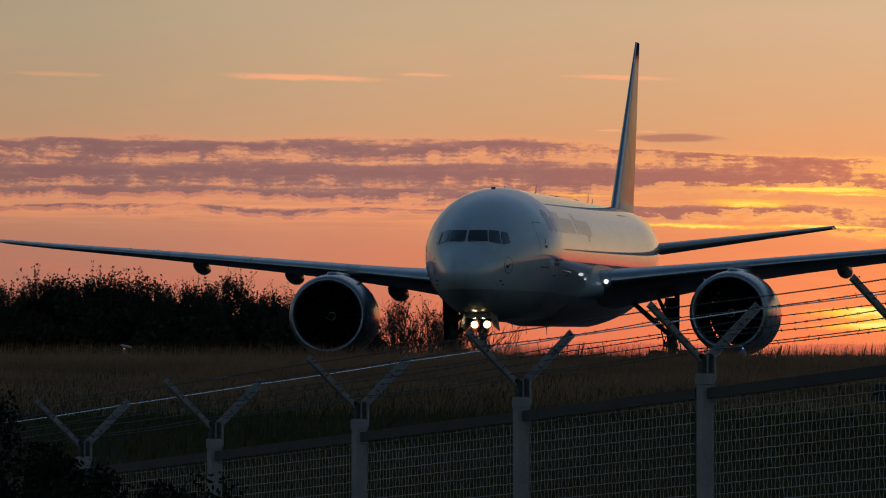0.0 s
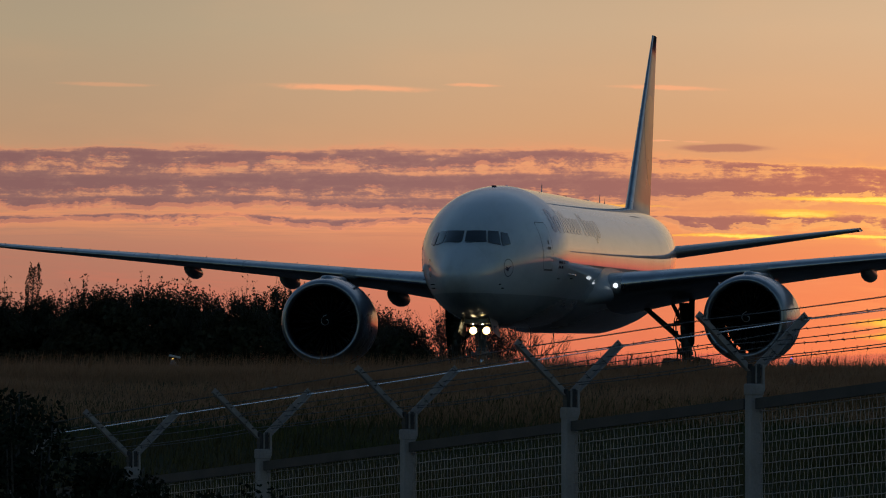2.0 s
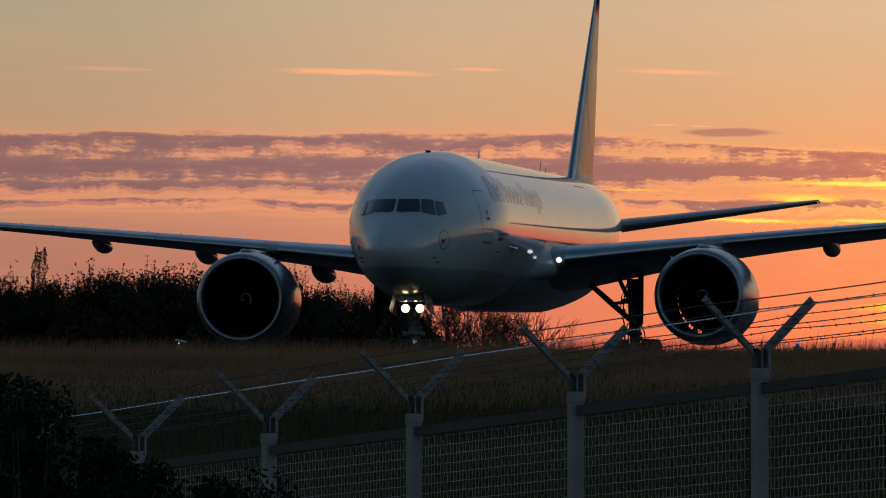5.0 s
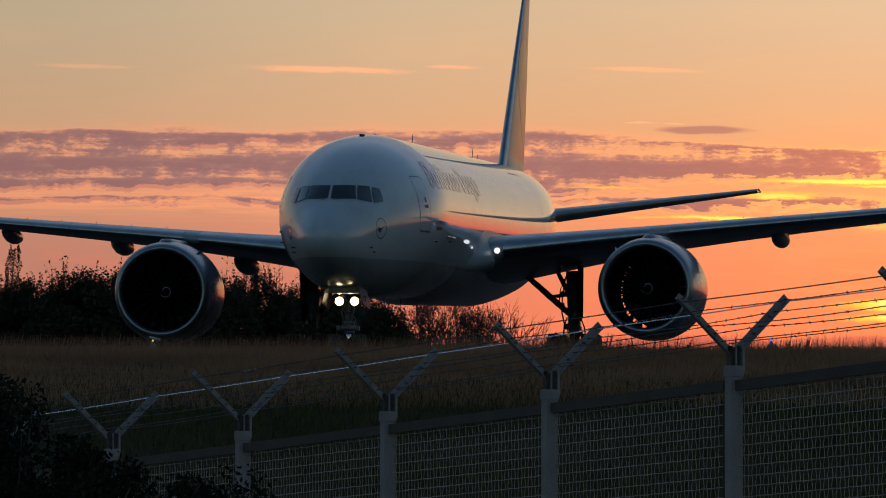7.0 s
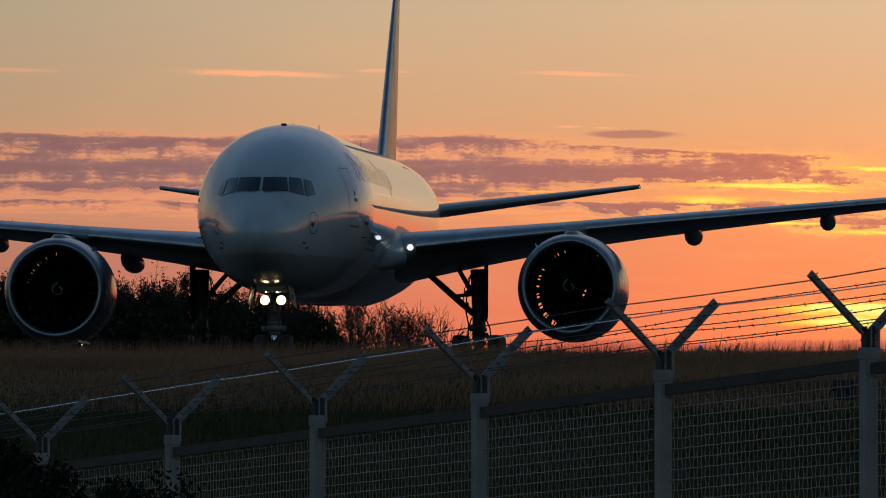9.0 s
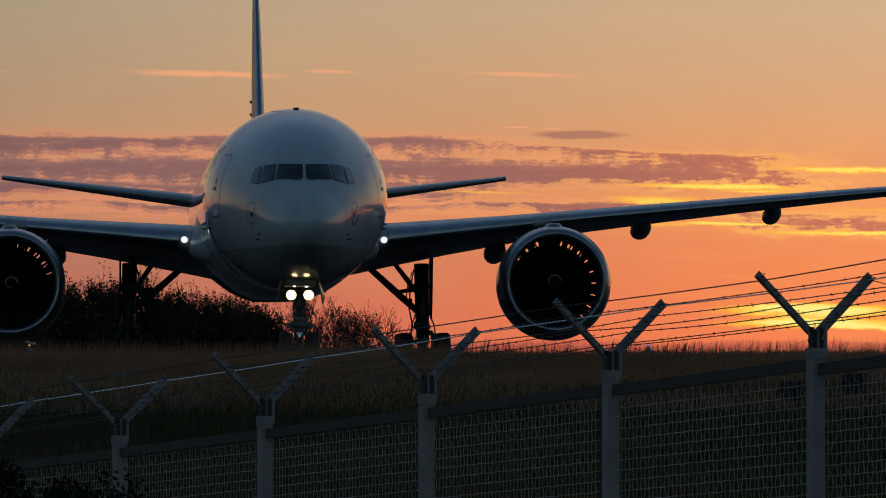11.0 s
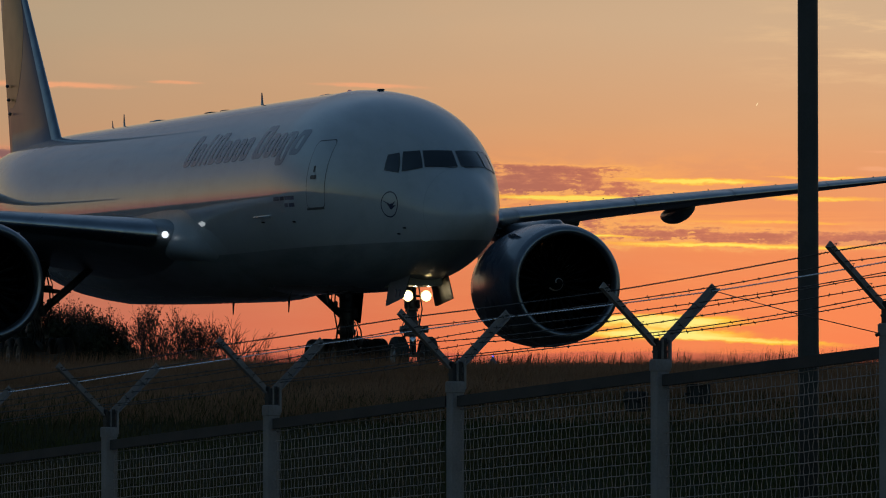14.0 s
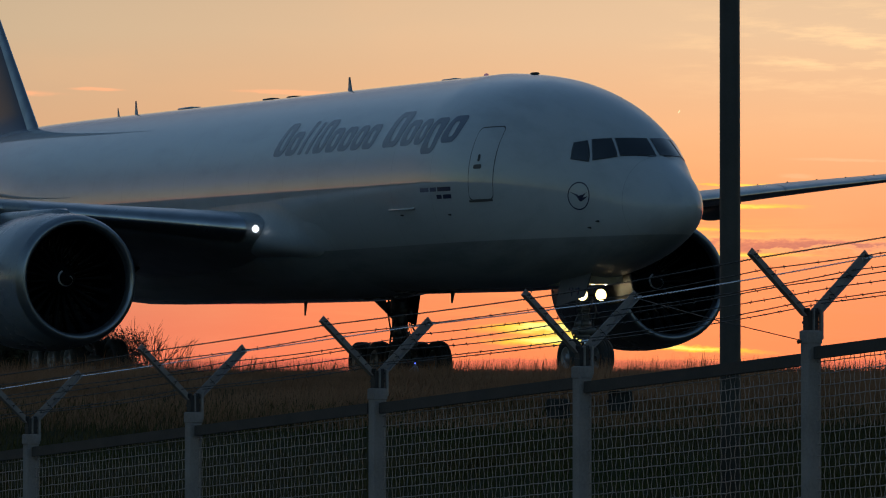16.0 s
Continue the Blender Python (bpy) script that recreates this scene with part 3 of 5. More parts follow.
def patch(shape, outline, place, rings=4, thick=None):
    """A curved sheet: an outline in two coordinates, laid on the hull by place(u, v, off); with thick it gets a rim down to the hull."""
    cu, cv = sum(p[0] for p in outline) / len(outline), sum(p[1] for p in outline) / len(outline)
    n = len(outline)
    verts, faces = [place(cu, cv)], []
    for r in range(1, rings + 1):
        k = r / rings
        verts += [place(cu + (u - cu) * k, cv + (v - cv) * k) for u, v in outline]
    faces += [(0, 1 + j, 1 + (j + 1) % n) for j in range(n)]
    for r in range(rings - 1):
        a, b = 1 + r * n, 1 + (r + 1) * n
        faces += [(a + j, b + j, b + (j + 1) % n, a + (j + 1) % n) for j in range(n)]
    shape.put(verts, faces)


def band(shape, inner, outer, place):
    """A flat ring on the hull, between two outlines of as many points."""
    n = len(inner)
    shape.put([place(u, v) for u, v in inner] + [place(u, v) for u, v in outer], [(j, (j + 1) % n, n + (j + 1) % n, n + j) for j in range(n)])


def rounded(u0, v0, u1, v1, r, slant=0.0, n=5):
    """A rounded rectangle; slant shifts the top along u."""
    out = []
    for cu, cv, a0 in ((u1 - r, v1 - r, 0), (u0 + r, v1 - r, 90), (u0 + r, v0 + r, 180), (u1 - r, v0 + r, 270)):
        for k in range(n + 1):
            a = radians(a0 + 90 * k / n)
            out.append((cu + r * math.cos(a), cv + r * math.sin(a)))
    dense = []
    for (a, b), (c, d) in zip(out, out[1:] + out[:1]):
        steps = max(1, int(math.hypot(c - a, d - b) / 0.25))
        dense += [(a + (c - a) * k / steps, b + (d - b) * k / steps) for k in range(steps)]
    return [(u + slant * (v - v0) / (v1 - v0), v) for u, v in dense]


def grown(outline, by):
    cu, cv = sum(p[0] for p in outline) / len(outline), sum(p[1] for p in outline) / len(outline)
    out = []
    for u, v in outline:
        d = math.hypot(u - cu, v - cv)
        out.append((cu + (u - cu) * (1 + by / d), cv + (v - cv) * (1 + by / d)))
    return out


def wing_loft(sections, points=18):
    """A closed skin through airfoil sections: (leading edge, chord, thickness, axis of thickness, nose-down twist in degrees)."""
    verts, faces, rings = [], [], []
    for (lx, ly, lz), chord, thick, up, twist in sections:
        ring = []
        for k in range(2 * points):
            u = 1 - k / points if k <= points else (k - points) / points
            c = 1 - math.cos(u * math.pi / 2)
            t = thick * chord * 5 * (0.2969 * math.sqrt(c) - 0.126 * c - 0.3516 * c * c + 0.2843 * c ** 3 - 0.1036 * c ** 4)
            camber = 0.06 * thick * 8 * chord * c * (1 - c) * 0.5
            off = (t if k <= points else -0.8 * t) + camber * (1 if up == "z" else 0)
            drop = math.tan(radians(twist)) * chord * c
            ring.append((lx + chord * c, ly, lz + off - drop) if up == "z" else (lx + chord * c, ly + off, lz))
        rings.append(ring)
        verts += ring
    n = 2 * points
    for i in range(len(rings) - 1):
        for k in range(n):
            j = (k + 1) % n
            faces.append((i * n + k, i * n + j, (i + 1) * n + j, (i + 1) * n + k))
    faces.append(tuple(range(n)))
    faces.append(tuple((len(rings) - 1) * n + k for k in range(n))[::-1])
    return verts, faces


def lead(y, side=0):
    """Leading edge of the wing at the distance y from the middle: station and height above the ground; the wings lean a little to starboard."""
    x = 22.14 + (y - 3.54) * 0.687
    z = CL + smooth_table([(0, -1.5), (3.54, -1.02), (10.8, -0.2), (13.85, 0.10), (21.6, 0.86), (30.0, 1.68), (32.4, 1.98)], y)[0] + 0.03 * min(1.0, y / 15) - 0.0080 * side * y
    return x, z


def chord_at(y):
    return smooth_table([(0, 14.6), (3.0, 12.9), (9.8, 8.7), (20.0, 5.9), (30.0, 3.0), (31.6, 2.4), (32.4, 1.7)], y)[0]


def build_airplane():
    plane = tagged(empty("airplane"), "white twin-engine cargo airliner taxiing with its lamps lit", "airplane")
    # fuselage
    stations = [0.20, 0.205, 0.215, 0.23, 0.26, 0.31, 0.36, 0.43, 0.52, 0.65, 0.8, 0.95] + [1.1 + 0.25 * i for i in range(50)] + [14 + 1.5 * i for i in range(32)] + [62.4, 62.9]
    sides, verts, faces = 96, [], []
    for x in stations:
        verts += [hull(x, math.tau * k / sides) for k in range(sides)]
    for i in range(len(stations) - 1):
        for k in range(sides):
            j = (k + 1) % sides
            faces.append((i * sides + k, (i + 1) * sides + k, (i + 1) * sides + j, i * sides + j))
    faces.append(tuple((len(stations) - 1) * sides + k for k in range(sides)))
    body = solid("fuselage", verts, faces, PAINT, plane, "white gloss fuselage with a grey belly")
    # radome seam: a thin ring round the nose cap
    seam = Shape()
    ring = [hull(1.9 + 0.12 * math.cos(w), w, 0.004) for w in (math.tau * k / 72 for k in range(72))]
    ring2 = [hull(1.914 + 0.12 * math.cos(w), w, 0.004) for w in (math.tau * k / 72 for k in range(72))]
    seam.put(ring + ring2, [(k, (k + 1) % 72, 72 + (k + 1) % 72, 72 + k) for k in range(72)])
    seam.into("radome_seam", WING_GREY, body, "fine grey seam round the radome")
    # belly fairing under the wing
    fv, ff, rows = [], [], [(16.5, 0.0), (17.5, 0.06), (18.5, 0.22), (19.6, 0.48), (21.0, 0.75), (23, 0.95), (27, 1.0), (32, 1.0), (36, 0.9), (39, 0.6), (41.5, 0.25), (42.6, 0.02)]
    arc = 25
    for x, k in rows:
        for j in range(arc):
            w = radians(103 + 154 * j / (arc - 1))
            bulge = k * math.sin(math.pi * j / (arc - 1)) ** 0.7 * (0.34 + 0.55 * math.exp(-((math.degrees(w) - 180) ** 2 - 62 ** 2) ** 2 / 2.2e6))
            top, bot, half = smooth_table(NOSE, x)
            r = 3.04 + bulge
            fv.append((x, r * math.sin(w), mid_line(x) + max(-3.17 - 0.1 * k, r * math.cos(w))))
    for i in range(len(rows) - 1):
        for j in range(arc - 1):
            ff.append((i * arc + j, (i + 1) * arc + j, (i + 1) * arc + j + 1, i * arc + j + 1))
    solid("belly_fairing", fv, ff, PAINT, plane, "grey wing-to-body fairing under the belly")
    # windscreen
    panes = [[(0.07, 0.41), (0.885, 0.40), (0.785, 0.885), (0.06, 0.875)], [(0.965, 0.39), (1.38, 0.30), (1.215, 0.865), (0.87, 0.885)], [(1.455, 0.27), (1.68, 0.36), (1.52, 0.79), (1.31, 0.84)]]
    for side in (1, -1):
        for outline in panes:
            pts = []
            for (a, b), (c, d) in zip(outline, outline[1:] + outline[:1]):
                pts += [(a + (c - a) * k / 4, b + (d - b) * k / 4) for k in range(4)]
            sh = Shape()
            patch(sh, pts, lambda u, v: hull_front(side * u, v, 0.022), 4)
            pane = sh.into("windscreen_pane", GLASS_DARK, body, "dark cockpit window pane")
            fr = Shape()
            band(fr, pts, grown(pts, 0.022), lambda u, v: hull_front(side * u, v, 0.014))
            fr.into("window_frame", GAP_DARK, pane)
    for side in (1, -1):
        wiper = Shape()
        wiper.tube([hull_front(side * 0.10, 0.36, 0.05), hull_front(side * 0.22, 0.33, 0.06), hull_front(side * 0.55, 0.385, 0.05)], 0.012, 6)
        wiper.into("wiper", GAP_DARK, body, "black windscreen wiper")
    # doors, one each side, with their seam, handle and flag window
    for side in (1, -1):
        out = rounded(7.02, -0.62, 8.12, 1.36, 0.16, 0.0)
        sh = Shape()
        patch(sh, out, lambda u, v: hull_side(u, v, side, 0.006), 6)
        door = sh.into("door", PAINT, body, "closed white crew entry door")
        sh = Shape()
        band(sh, out, grown(out, 0.035), lambda u, v: hull_side(u, v, side, 0.005))
        sh.into("door_seam", GAP_DARK, door)
        sh = Shape()
        patch(sh, rounded(7.55, 0.22, 7.9, 0.34, 0.05), lambda u, v: hull_side(u, v, side, 0.02), 2)
        patch(sh, rounded(7.66, 0.42, 7.76, 0.62, 0.04), lambda u, v: hull_side(u, v, side, 0.02), 2)
        sh.into("door_handle", GAP_DARK, door, "dark recessed door handle")
        sh = Shape()
        patch(sh, rounded(7.02, -0.69, 8.12, -0.63, 0.02), lambda u, v: hull_side(u, v, side, 0.03), 1)
        sh.into("door_sill", GAP_DARK, door)
    # the big cargo door's outline, port side
    sh = Shape()
    big = rounded(38.0, -0.4, 41.7, 2.4, 0.2)
    band(sh, big, grown(big, 0.03), lambda u, v: hull_side(u, v, -1, 0.004))
    sh.into("cargo_door_seam", GAP_DARK, body)
    # airline marking: plain slanted blocks, ascenders and tails as on the hull
    heights = [(0, 1.0), (0, .72), (0, 1.0), (0, .95), (0, 1.0), (0, .72), (0, .72), (0, .72), (0, .72), None, (0, 1.02), (0, .74), (0, .74), (-.28, .74), (0, .76)]
    wide = [0.72, .74, .46, .46, .76, .74, .76, .68, .74, .45, 1.0, .76, .6, .8, .82]
    for side in (1, -1):
        u = 22.3 if side == 1 else 8.9
        order = list(zip(heights, wide))
        for hgt, wd in order:
            step = wd * 1.26
            if hgt:
                u0, u1 = (u - wd * 1.12, u) if side == 1 else (u, u + wd * 1.12)
                sh = Shape()
                z0, z1 = 1.02 + hgt[0], 1.02 + hgt[1]
                lean = (-0.32 if side == 1 else 0.32) * (z1 - z0)
                base = (-0.32 if side == 1 else 0.32) * hgt[0]
                if wd < 0.5:
                    patch(sh, rounded((u0 + u1) / 2 + base - 0.13, z0, (u0 + u1) / 2 + base + 0.13, z1, 0.05, lean), lambda a, b: hull_side(a, b, side, 0.008), 3)
                else:
                    hole, r = 0.2 / max(z1 - z0, 0.7), 0.24
                    ring = rounded(u0 + base, z0, u1 + base, z1, r, lean)
                    cu, cv = sum(p[0] for p in ring) / len(ring), (z0 + z1) / 2
                    core = [(cu + (p[0] - cu) * 0.30, cv + (p[1] - cv) * (1 - 1.7 * hole)) for p in ring]
                    band(sh, core, ring, lambda a, b: hull_side(a, b, side, 0.008))
                sh.into("marking_block", MARK_BLUE, body, "plain slanted dark-blue marking block")
            u += -step if side == 1 else step
    for side in (1, -1):
        # two short lines of small writing, as plain bars word by word
        for u0, u1, z in ((9.05, 9.82, -0.34), (9.90, 10.28, -0.34), (10.36, 10.92, -0.34), (9.05, 9.52, -0.55), (9.60, 9.90, -0.55)):
            sh = Shape()
            patch(sh, rounded(u0, z, u1, z + 0.115, 0.02), lambda a, b: hull_side(a, b, side, 0.008), 1)
            sh.into("small_marking", MARK_BLUE, body)
        # nose emblem: a ring round a plain swept shape
        sh = Shape()
        cu, cv, r = 3.5, -0.66, 0.38
        c0 = [(cu + r * 1.08 * math.cos(a), cv + r * math.sin(a)) for a in (math.tau * k / 40 for k in range(40))]
        c1 = [(cu + (r - 0.035) * 1.08 * math.cos(a), cv + (r - 0.035) * math.sin(a)) for a in (math.tau * k / 40 for k in range(40))]
        band(sh, c1, c0, lambda a, b: hull_side(a, b, side, 0.012))
        for poly in ([(0.34, 0.13), (0.10, 0.02), (-0.02, -0.10), (0.02, 0.03)], [(-0.06, -0.13), (-0.30, 0.10), (-0.16, 0.03), (0.04, 0.0)], [(-0.34, -0.02), (-0.08, -0.16), (0.02, -0.09), (-0.12, -0.05)]):
            patch(sh, [(cu + a, cv + b) for a, b in poly], lambda a, b: hull_side(a, b, side, 0.012), 1)
        sh.into("nose_emblem", MARK_BLUE, body, "dark round emblem on the nose")
        # probes and drain ports
        for px, pz in ((2.9, -1.36), (3.3, -1.52), (9.3, -1.0), (12.4, -0.95)):
            q = hull_side(px, pz, side, 0.0)
            sh = Shape()
            sh.tube([q, q + Vector((-0.02, side * 0.09, 0)), q + Vector((-0.16, side * 0.12, 0.0))], [0.03, 0.022, 0.012], 6)
            sh.into("probe", GAP_DARK, body)
        sh = Shape()
        ends = [hull_side(a, -0.77, side, 0.09) for a in (11.5, 13.1)]
        sh.tube([ends[0], (ends[0] + ends[1]) / 2, ends[1]], 0.028, 8)
        for a, q in zip((11.5, 13.1), ends):
            sh.tube([hull_side(a, -0.77, side, -0.02), q], 0.03, 8)
        sh.into("static_handrail", PAINT, body, "small white rail on the hull side")
    # crown antennas and beacon
    for x, h, c in ((23.0, 0.46, 0.36), (41.2, 0.5, 0.32), (42.9, 0.32, 0.24)):
        sh = Shape()
        base = hull(x, 0).z - 0.02
        sh.put(*wing_loft([((x, 0, base), c, 0.16, "y", 0), ((x + 0.16, 0, base + h), c * 0.35, 0.16, "y", 0)], 8))
        sh.into("blade_antenna", WING_GREY, body, "small grey blade antenna")
    for x, l, w, h, mat in ((9.9, 0.26, 0.2, 0.06, GAP_DARK), (15.6, 0.9, 0.3, 0.05, PAINT), (29.5, 0.8, 0.3, 0.07, GAP_DARK), (27.6, 0.6, 0.3, 0.06, GAP_DARK), (36.5, 1.2, 0.4, 0.07, PAINT)):
        sh = Shape()
        sh.box((x, 0, hull(x, 0).z + h / 2 - 0.01), (l, w, h), 0.03)
        sh.into("crown_fitting", mat, body)
    sh = Shape()
    sh.lathe([(-0.03, 0.08), (0.03, 0.075), (0.08, 0.05), (0.095, 0.0)], (13.2, 0, hull(13.2, 0).z), "Z", 16)
    sh.into("beacon", LAMP_RED, body, "red anti-collision beacon")
    # belly blades and drain masts
    for x, h in ((15.4, 0.30), (19.8, 0.55), (26.5, 0.45)):
        sh = Shape()
        z0 = mid_line(x) - (3.22 if x > 21 else 3.08)
        sh.put(*wing_loft([((x, 0, z0), 0.30, 0.14, "y", 0), ((x + 0.16, 0, z0 - h), 0.12, 0.14, "y", 0)], 6))
        sh.into("belly_antenna", GAP_DARK, body)

    # wings
    for side in (1, -1):
        secs = []
        for yy in (0.0, 2.0, 3.0, 4.5, 6.5, 8.5, 9.8, 12, 15, 18, 21.5, 25, 28, 30, 31, 31.8, 32.4):
            x, z = lead(yy, side)
            x += max(0.0, yy - 30) ** 1.6 * 0.9
            th = smooth_table([(0, 0.138), (9.8, 0.104), (32.4, 0.085)], yy)[0]
            secs.append(((x, side * yy, z), chord_at(yy), th, "z", smooth_table([(0, 4.6), (9.8, 3.0), (32.4, -0.5)], yy)[0]))
        verts, faces = wing_loft(secs)
        if side == 1:
            faces = [f[::-1] for f in faces]
        wing = solid("wing", verts, faces, WING_GREY, plane, "long swept grey wing with bare metal leading edge")
        # bare leading edge (slats)
        for y0, y1 in ((3.75, 9.2), (9.95, 15.4), (15.5, 20.3), (20.4, 25.2), (25.3, 29.8)):
            sv, sf, n = [], [], 9
            steps = 8
            for i in range(steps + 1):
                yy = y0 + (y1 - y0) * i / steps
                x, z = lead(yy, side)
                c = chord_at(yy)
                th = smooth_table([(0, 0.138), (9.8, 0.104), (32.4, 0.085)], yy)[0]
                tw = smooth_table([(0, 4.6), (9.8, 3.0), (32.4, -0.5)], yy)[0]
                for k in range(n):
                    s = 1 - 2 * k / (n - 1)
                    cc = (0.10 if s > 0 else 0.05) * s * s
                    t = th * c * 5 * (0.2969 * math.sqrt(cc) - 0.126 * cc - 0.3516 * cc * cc) * (1 if s > 0 else -0.8)
                    camber = 0.06 * th * 8 * c * cc * (1 - cc) * 0.5
                    sv.append((x + c * cc - 0.02, side * yy, z + t * 1.02 + camber - math.tan(radians(tw)) * c * cc + (0.006 if s > 0 else -0.006)))
            for i in range(steps):
                for k in range(n - 1):
                    f = (i * n + k, i * n + k + 1, (i + 1) * n + k + 1, (i + 1) * n + k)
                    sf.append(f if side == -1 else f[::-1])
            solid("slat", sv, sf, BARE_METAL, wing, "bare metal leading-edge slat")
        # wing-root fillet blending into the hull
        fil, fv, ff, nu, nv = Shape(), [], [], 36, 25
        for i in range(nu):
            u = 18.0 + 10.0 * i / (nu - 1)
            k = min(1.0, (u - 18.0) / 4.3)
            k = k * k * (3 - 2 * k)
            centre, half = -1.80 + 0.46 * k, 0.38 + 0.16 * k
            swell = 0.64 * k * (1.0 if u < 24 else 1.0 - 0.12 * (u - 24))
            for j in range(nv):
                q = -2.1 + 4.2 * j / (nv - 1)
                fv.append(hull_side(u, centre + half * q, side, swell * math.exp(-q * q) - 0.02))
        for i in range(nu - 1):
            for j in range(nv - 1):
                f = (i * nv + j, i * nv + j + 1, (i + 1) * nv + j + 1, (i + 1) * nv + j)
                ff.append(f if side == -1 else f[::-1])
        fil.put(fv, ff)
        fil.into("root_fillet", FILLET, wing, "white wing-root fillet")
        # flap-track fairings
        for yy, length, r in ((8.2, 3.8, 0.40), (13.9, 3.2, 0.37), (19.2, 2.8, 0.33)):
            x, z = lead(yy, side)
            c = chord_at(yy)
            tail = x + c - 1.2
            zz = z + (0.03 if yy > 10 else -0.20) - 0.04 * c
            sh = Shape()
            sh.tube([(tail - length + length * k / 10, side * yy, zz - 0.10 * math.sin(math.pi * k / 10) - 0.03 * k) for k in range(11)],
                    [r * max(0.06, math.sin(math.pi * (0.05 + 0.90 * k / 10)) ** 0.38) for k in range(11)], 14)
            sh.into("flap_track_fairing", WING_GREY, wing, "grey canoe-shaped flap fairing")
        # small vortex blades along the leading edge
        for yy in [11 + 1.7 * k for k in range(12)]:
            x, z = lead(yy, side)
            sh = Shape()
            c = chord_at(yy)
            sh.box((x + 0.16 * c, side * yy, z + 0.047 * c), (0.09, 0.02, 0.035), 0.005)
            sh.into("vortex_generator", GAP_DARK, wing)
        # wing-root landing lamp
        sh = Shape()
        sh.lathe([(0.0, 0.0), (0.0, 0.08), (0.005, 0.115)], (22.02, side * 3.56, CL - 1.02), "X", 20)
        sh.into("landing_lamp", LAMP_WHITE, wing, "bright white wing-root lamp")

    # tailplane and fin
    for side in (1, -1):
        secs = [((53.8 + (yy - 1.6) * 0.76, side * yy, CL + 1.38 + (yy - 2.0) * 0.148), 7.6 + (2.3 - 7.6) * (yy - 1.0) / 9.75, 0.095, "z", 0.0) for yy in (1.0, 3, 5, 7, 9, 10.3, 10.75)]
        verts, faces = wing_loft(secs)
        if side == 1:
            faces = [f[::-1] for f in faces]
        solid("tailplane", verts, faces, WING_GREY, plane, "swept grey horizontal tailplane")
    secs = []
    for k in range(9):
        t = k / 8
        x0 = 50.4 + 10.1 * t
        secs.append(((x0, 0, CL + 2.75 + 10.15 * t), (59.1 + 2.9 * t) - x0, 0.078 + 0.012 * t, "y", 0))
    verts, faces = wing_loft(secs)
    fin = solid("fin", verts, faces, TAIL_BLUE, plane, "tall dark-blue tail fin with a yellow disc")
    fv, ff, n = [], [], 9
    for lead_p, c, th, _, _ in secs:
        for k in range(n):
            s = 1 - 2 * k / (n - 1)
            cc = 0.06 * s * s
            t = th * c * 5 * (0.2969 * math.sqrt(cc) - 0.126 * cc) * (1 if s > 0 else -0.8)
            fv.append((lead_p[0] + c * cc - 0.015, t * 1.03 + (0.006 if s > 0 else -0.006), lead_p[2]))
    for i in range(len(secs) - 1):
        for k in range(n - 1):
            ff.append((i * n + k, (i + 1) * n + k, (i + 1) * n + k + 1, i * n + k + 1))
    solid("fin_leading_edge", fv, ff, BARE_METAL, fin, "bare metal fin leading edge")
    for side in (1, -1):
        sh = Shape()
        disc = []
        for k in range(48):
            a = math.tau * k / 48
            disc.append((58.6 + 2.35 * math.cos(a) , 7.3 + 2.35 * math.sin(a)))

        def on_fin(u, v, s=side):
            t = min(1, max(0, (v - 2.75) / 10.15))
            x0, x1 = 50.4 + 10.1 * t, 59.1 + 2.9 * t
            c = min(0.999, max(0.002, (u - x0) / (x1 - x0)))
            th = (0.078 + 0.012 * t) * (x1 - x0) * 5 * (0.2969 * math.sqrt(c) - 0.126 * c - 0.3516 * c * c + 0.2843 * c ** 3 - 0.1036 * c ** 4)
            return Vector((x0 + (x1 - x0) * c, s * (th * (1 if s > 0 else 0.8) + 0.006), CL + v))
        patch(sh, disc, on_fin, 8)
        sh.into("fin_disc", TAIL_YELLOW, fin, "plain yellow disc on the fin")
    # rudder hinge fairings
    for side in (1,):
        for v in (4.72, 5.27, 5.82):
            sh = Shape()
            t = (v - 2.75) / 10.15
            xx = 50.4 + 10.1 * t + 0.84 * ((59.1 + 2.9 * t) - (50.4 + 10.1 * t))
            sh.tube([(xx + 0.09 * k - 0.18, side * 0.20, CL + v) for k in range(5)], [0.02, 0.055, 0.07, 0.055, 0.02], 8)
            sh.into("hinge_fairing", GAP_DARK, fin)

    # engines
    fans = []
    for side in (1, -1):
        ex, ey, ez = 20.5, side * 9.65 + 0.06, 2.98 - 0.05 * side
        sh = Shape()
        sh.lathe([(0.30, 1.885), (0.7, 1.96), (1.3, 2.02), (2.2, 2.05), (3.4, 2.02), (4.5, 1.92), (5.35, 1.77), (5.36, 1.69)], (0, 0, 0), "X", 72)
        nac = sh.into("nacelle", NACELLE, plane, "large grey engine nacelle", at=pose(ex, ey, ez, 0, 0.85, 2.05 * side))
        sh = Shape()
        sh.lathe([(0.30, 1.89), (0.14, 1.84), (0.04, 1.775), (0.0, 1.715), (0.03, 1.655), (0.12, 1.605), (0.3, 1.575)], (0, 0, 0), "X", 72)
        sh.into("inlet_lip", LIP_METAL, nac, "polished metal inlet lip")
        sh = Shape()
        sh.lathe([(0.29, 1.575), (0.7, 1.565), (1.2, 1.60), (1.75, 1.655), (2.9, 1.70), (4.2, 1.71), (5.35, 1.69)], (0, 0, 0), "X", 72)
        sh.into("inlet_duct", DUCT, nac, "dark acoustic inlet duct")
        # stator vanes and the core behind the fan
        sh = Shape()
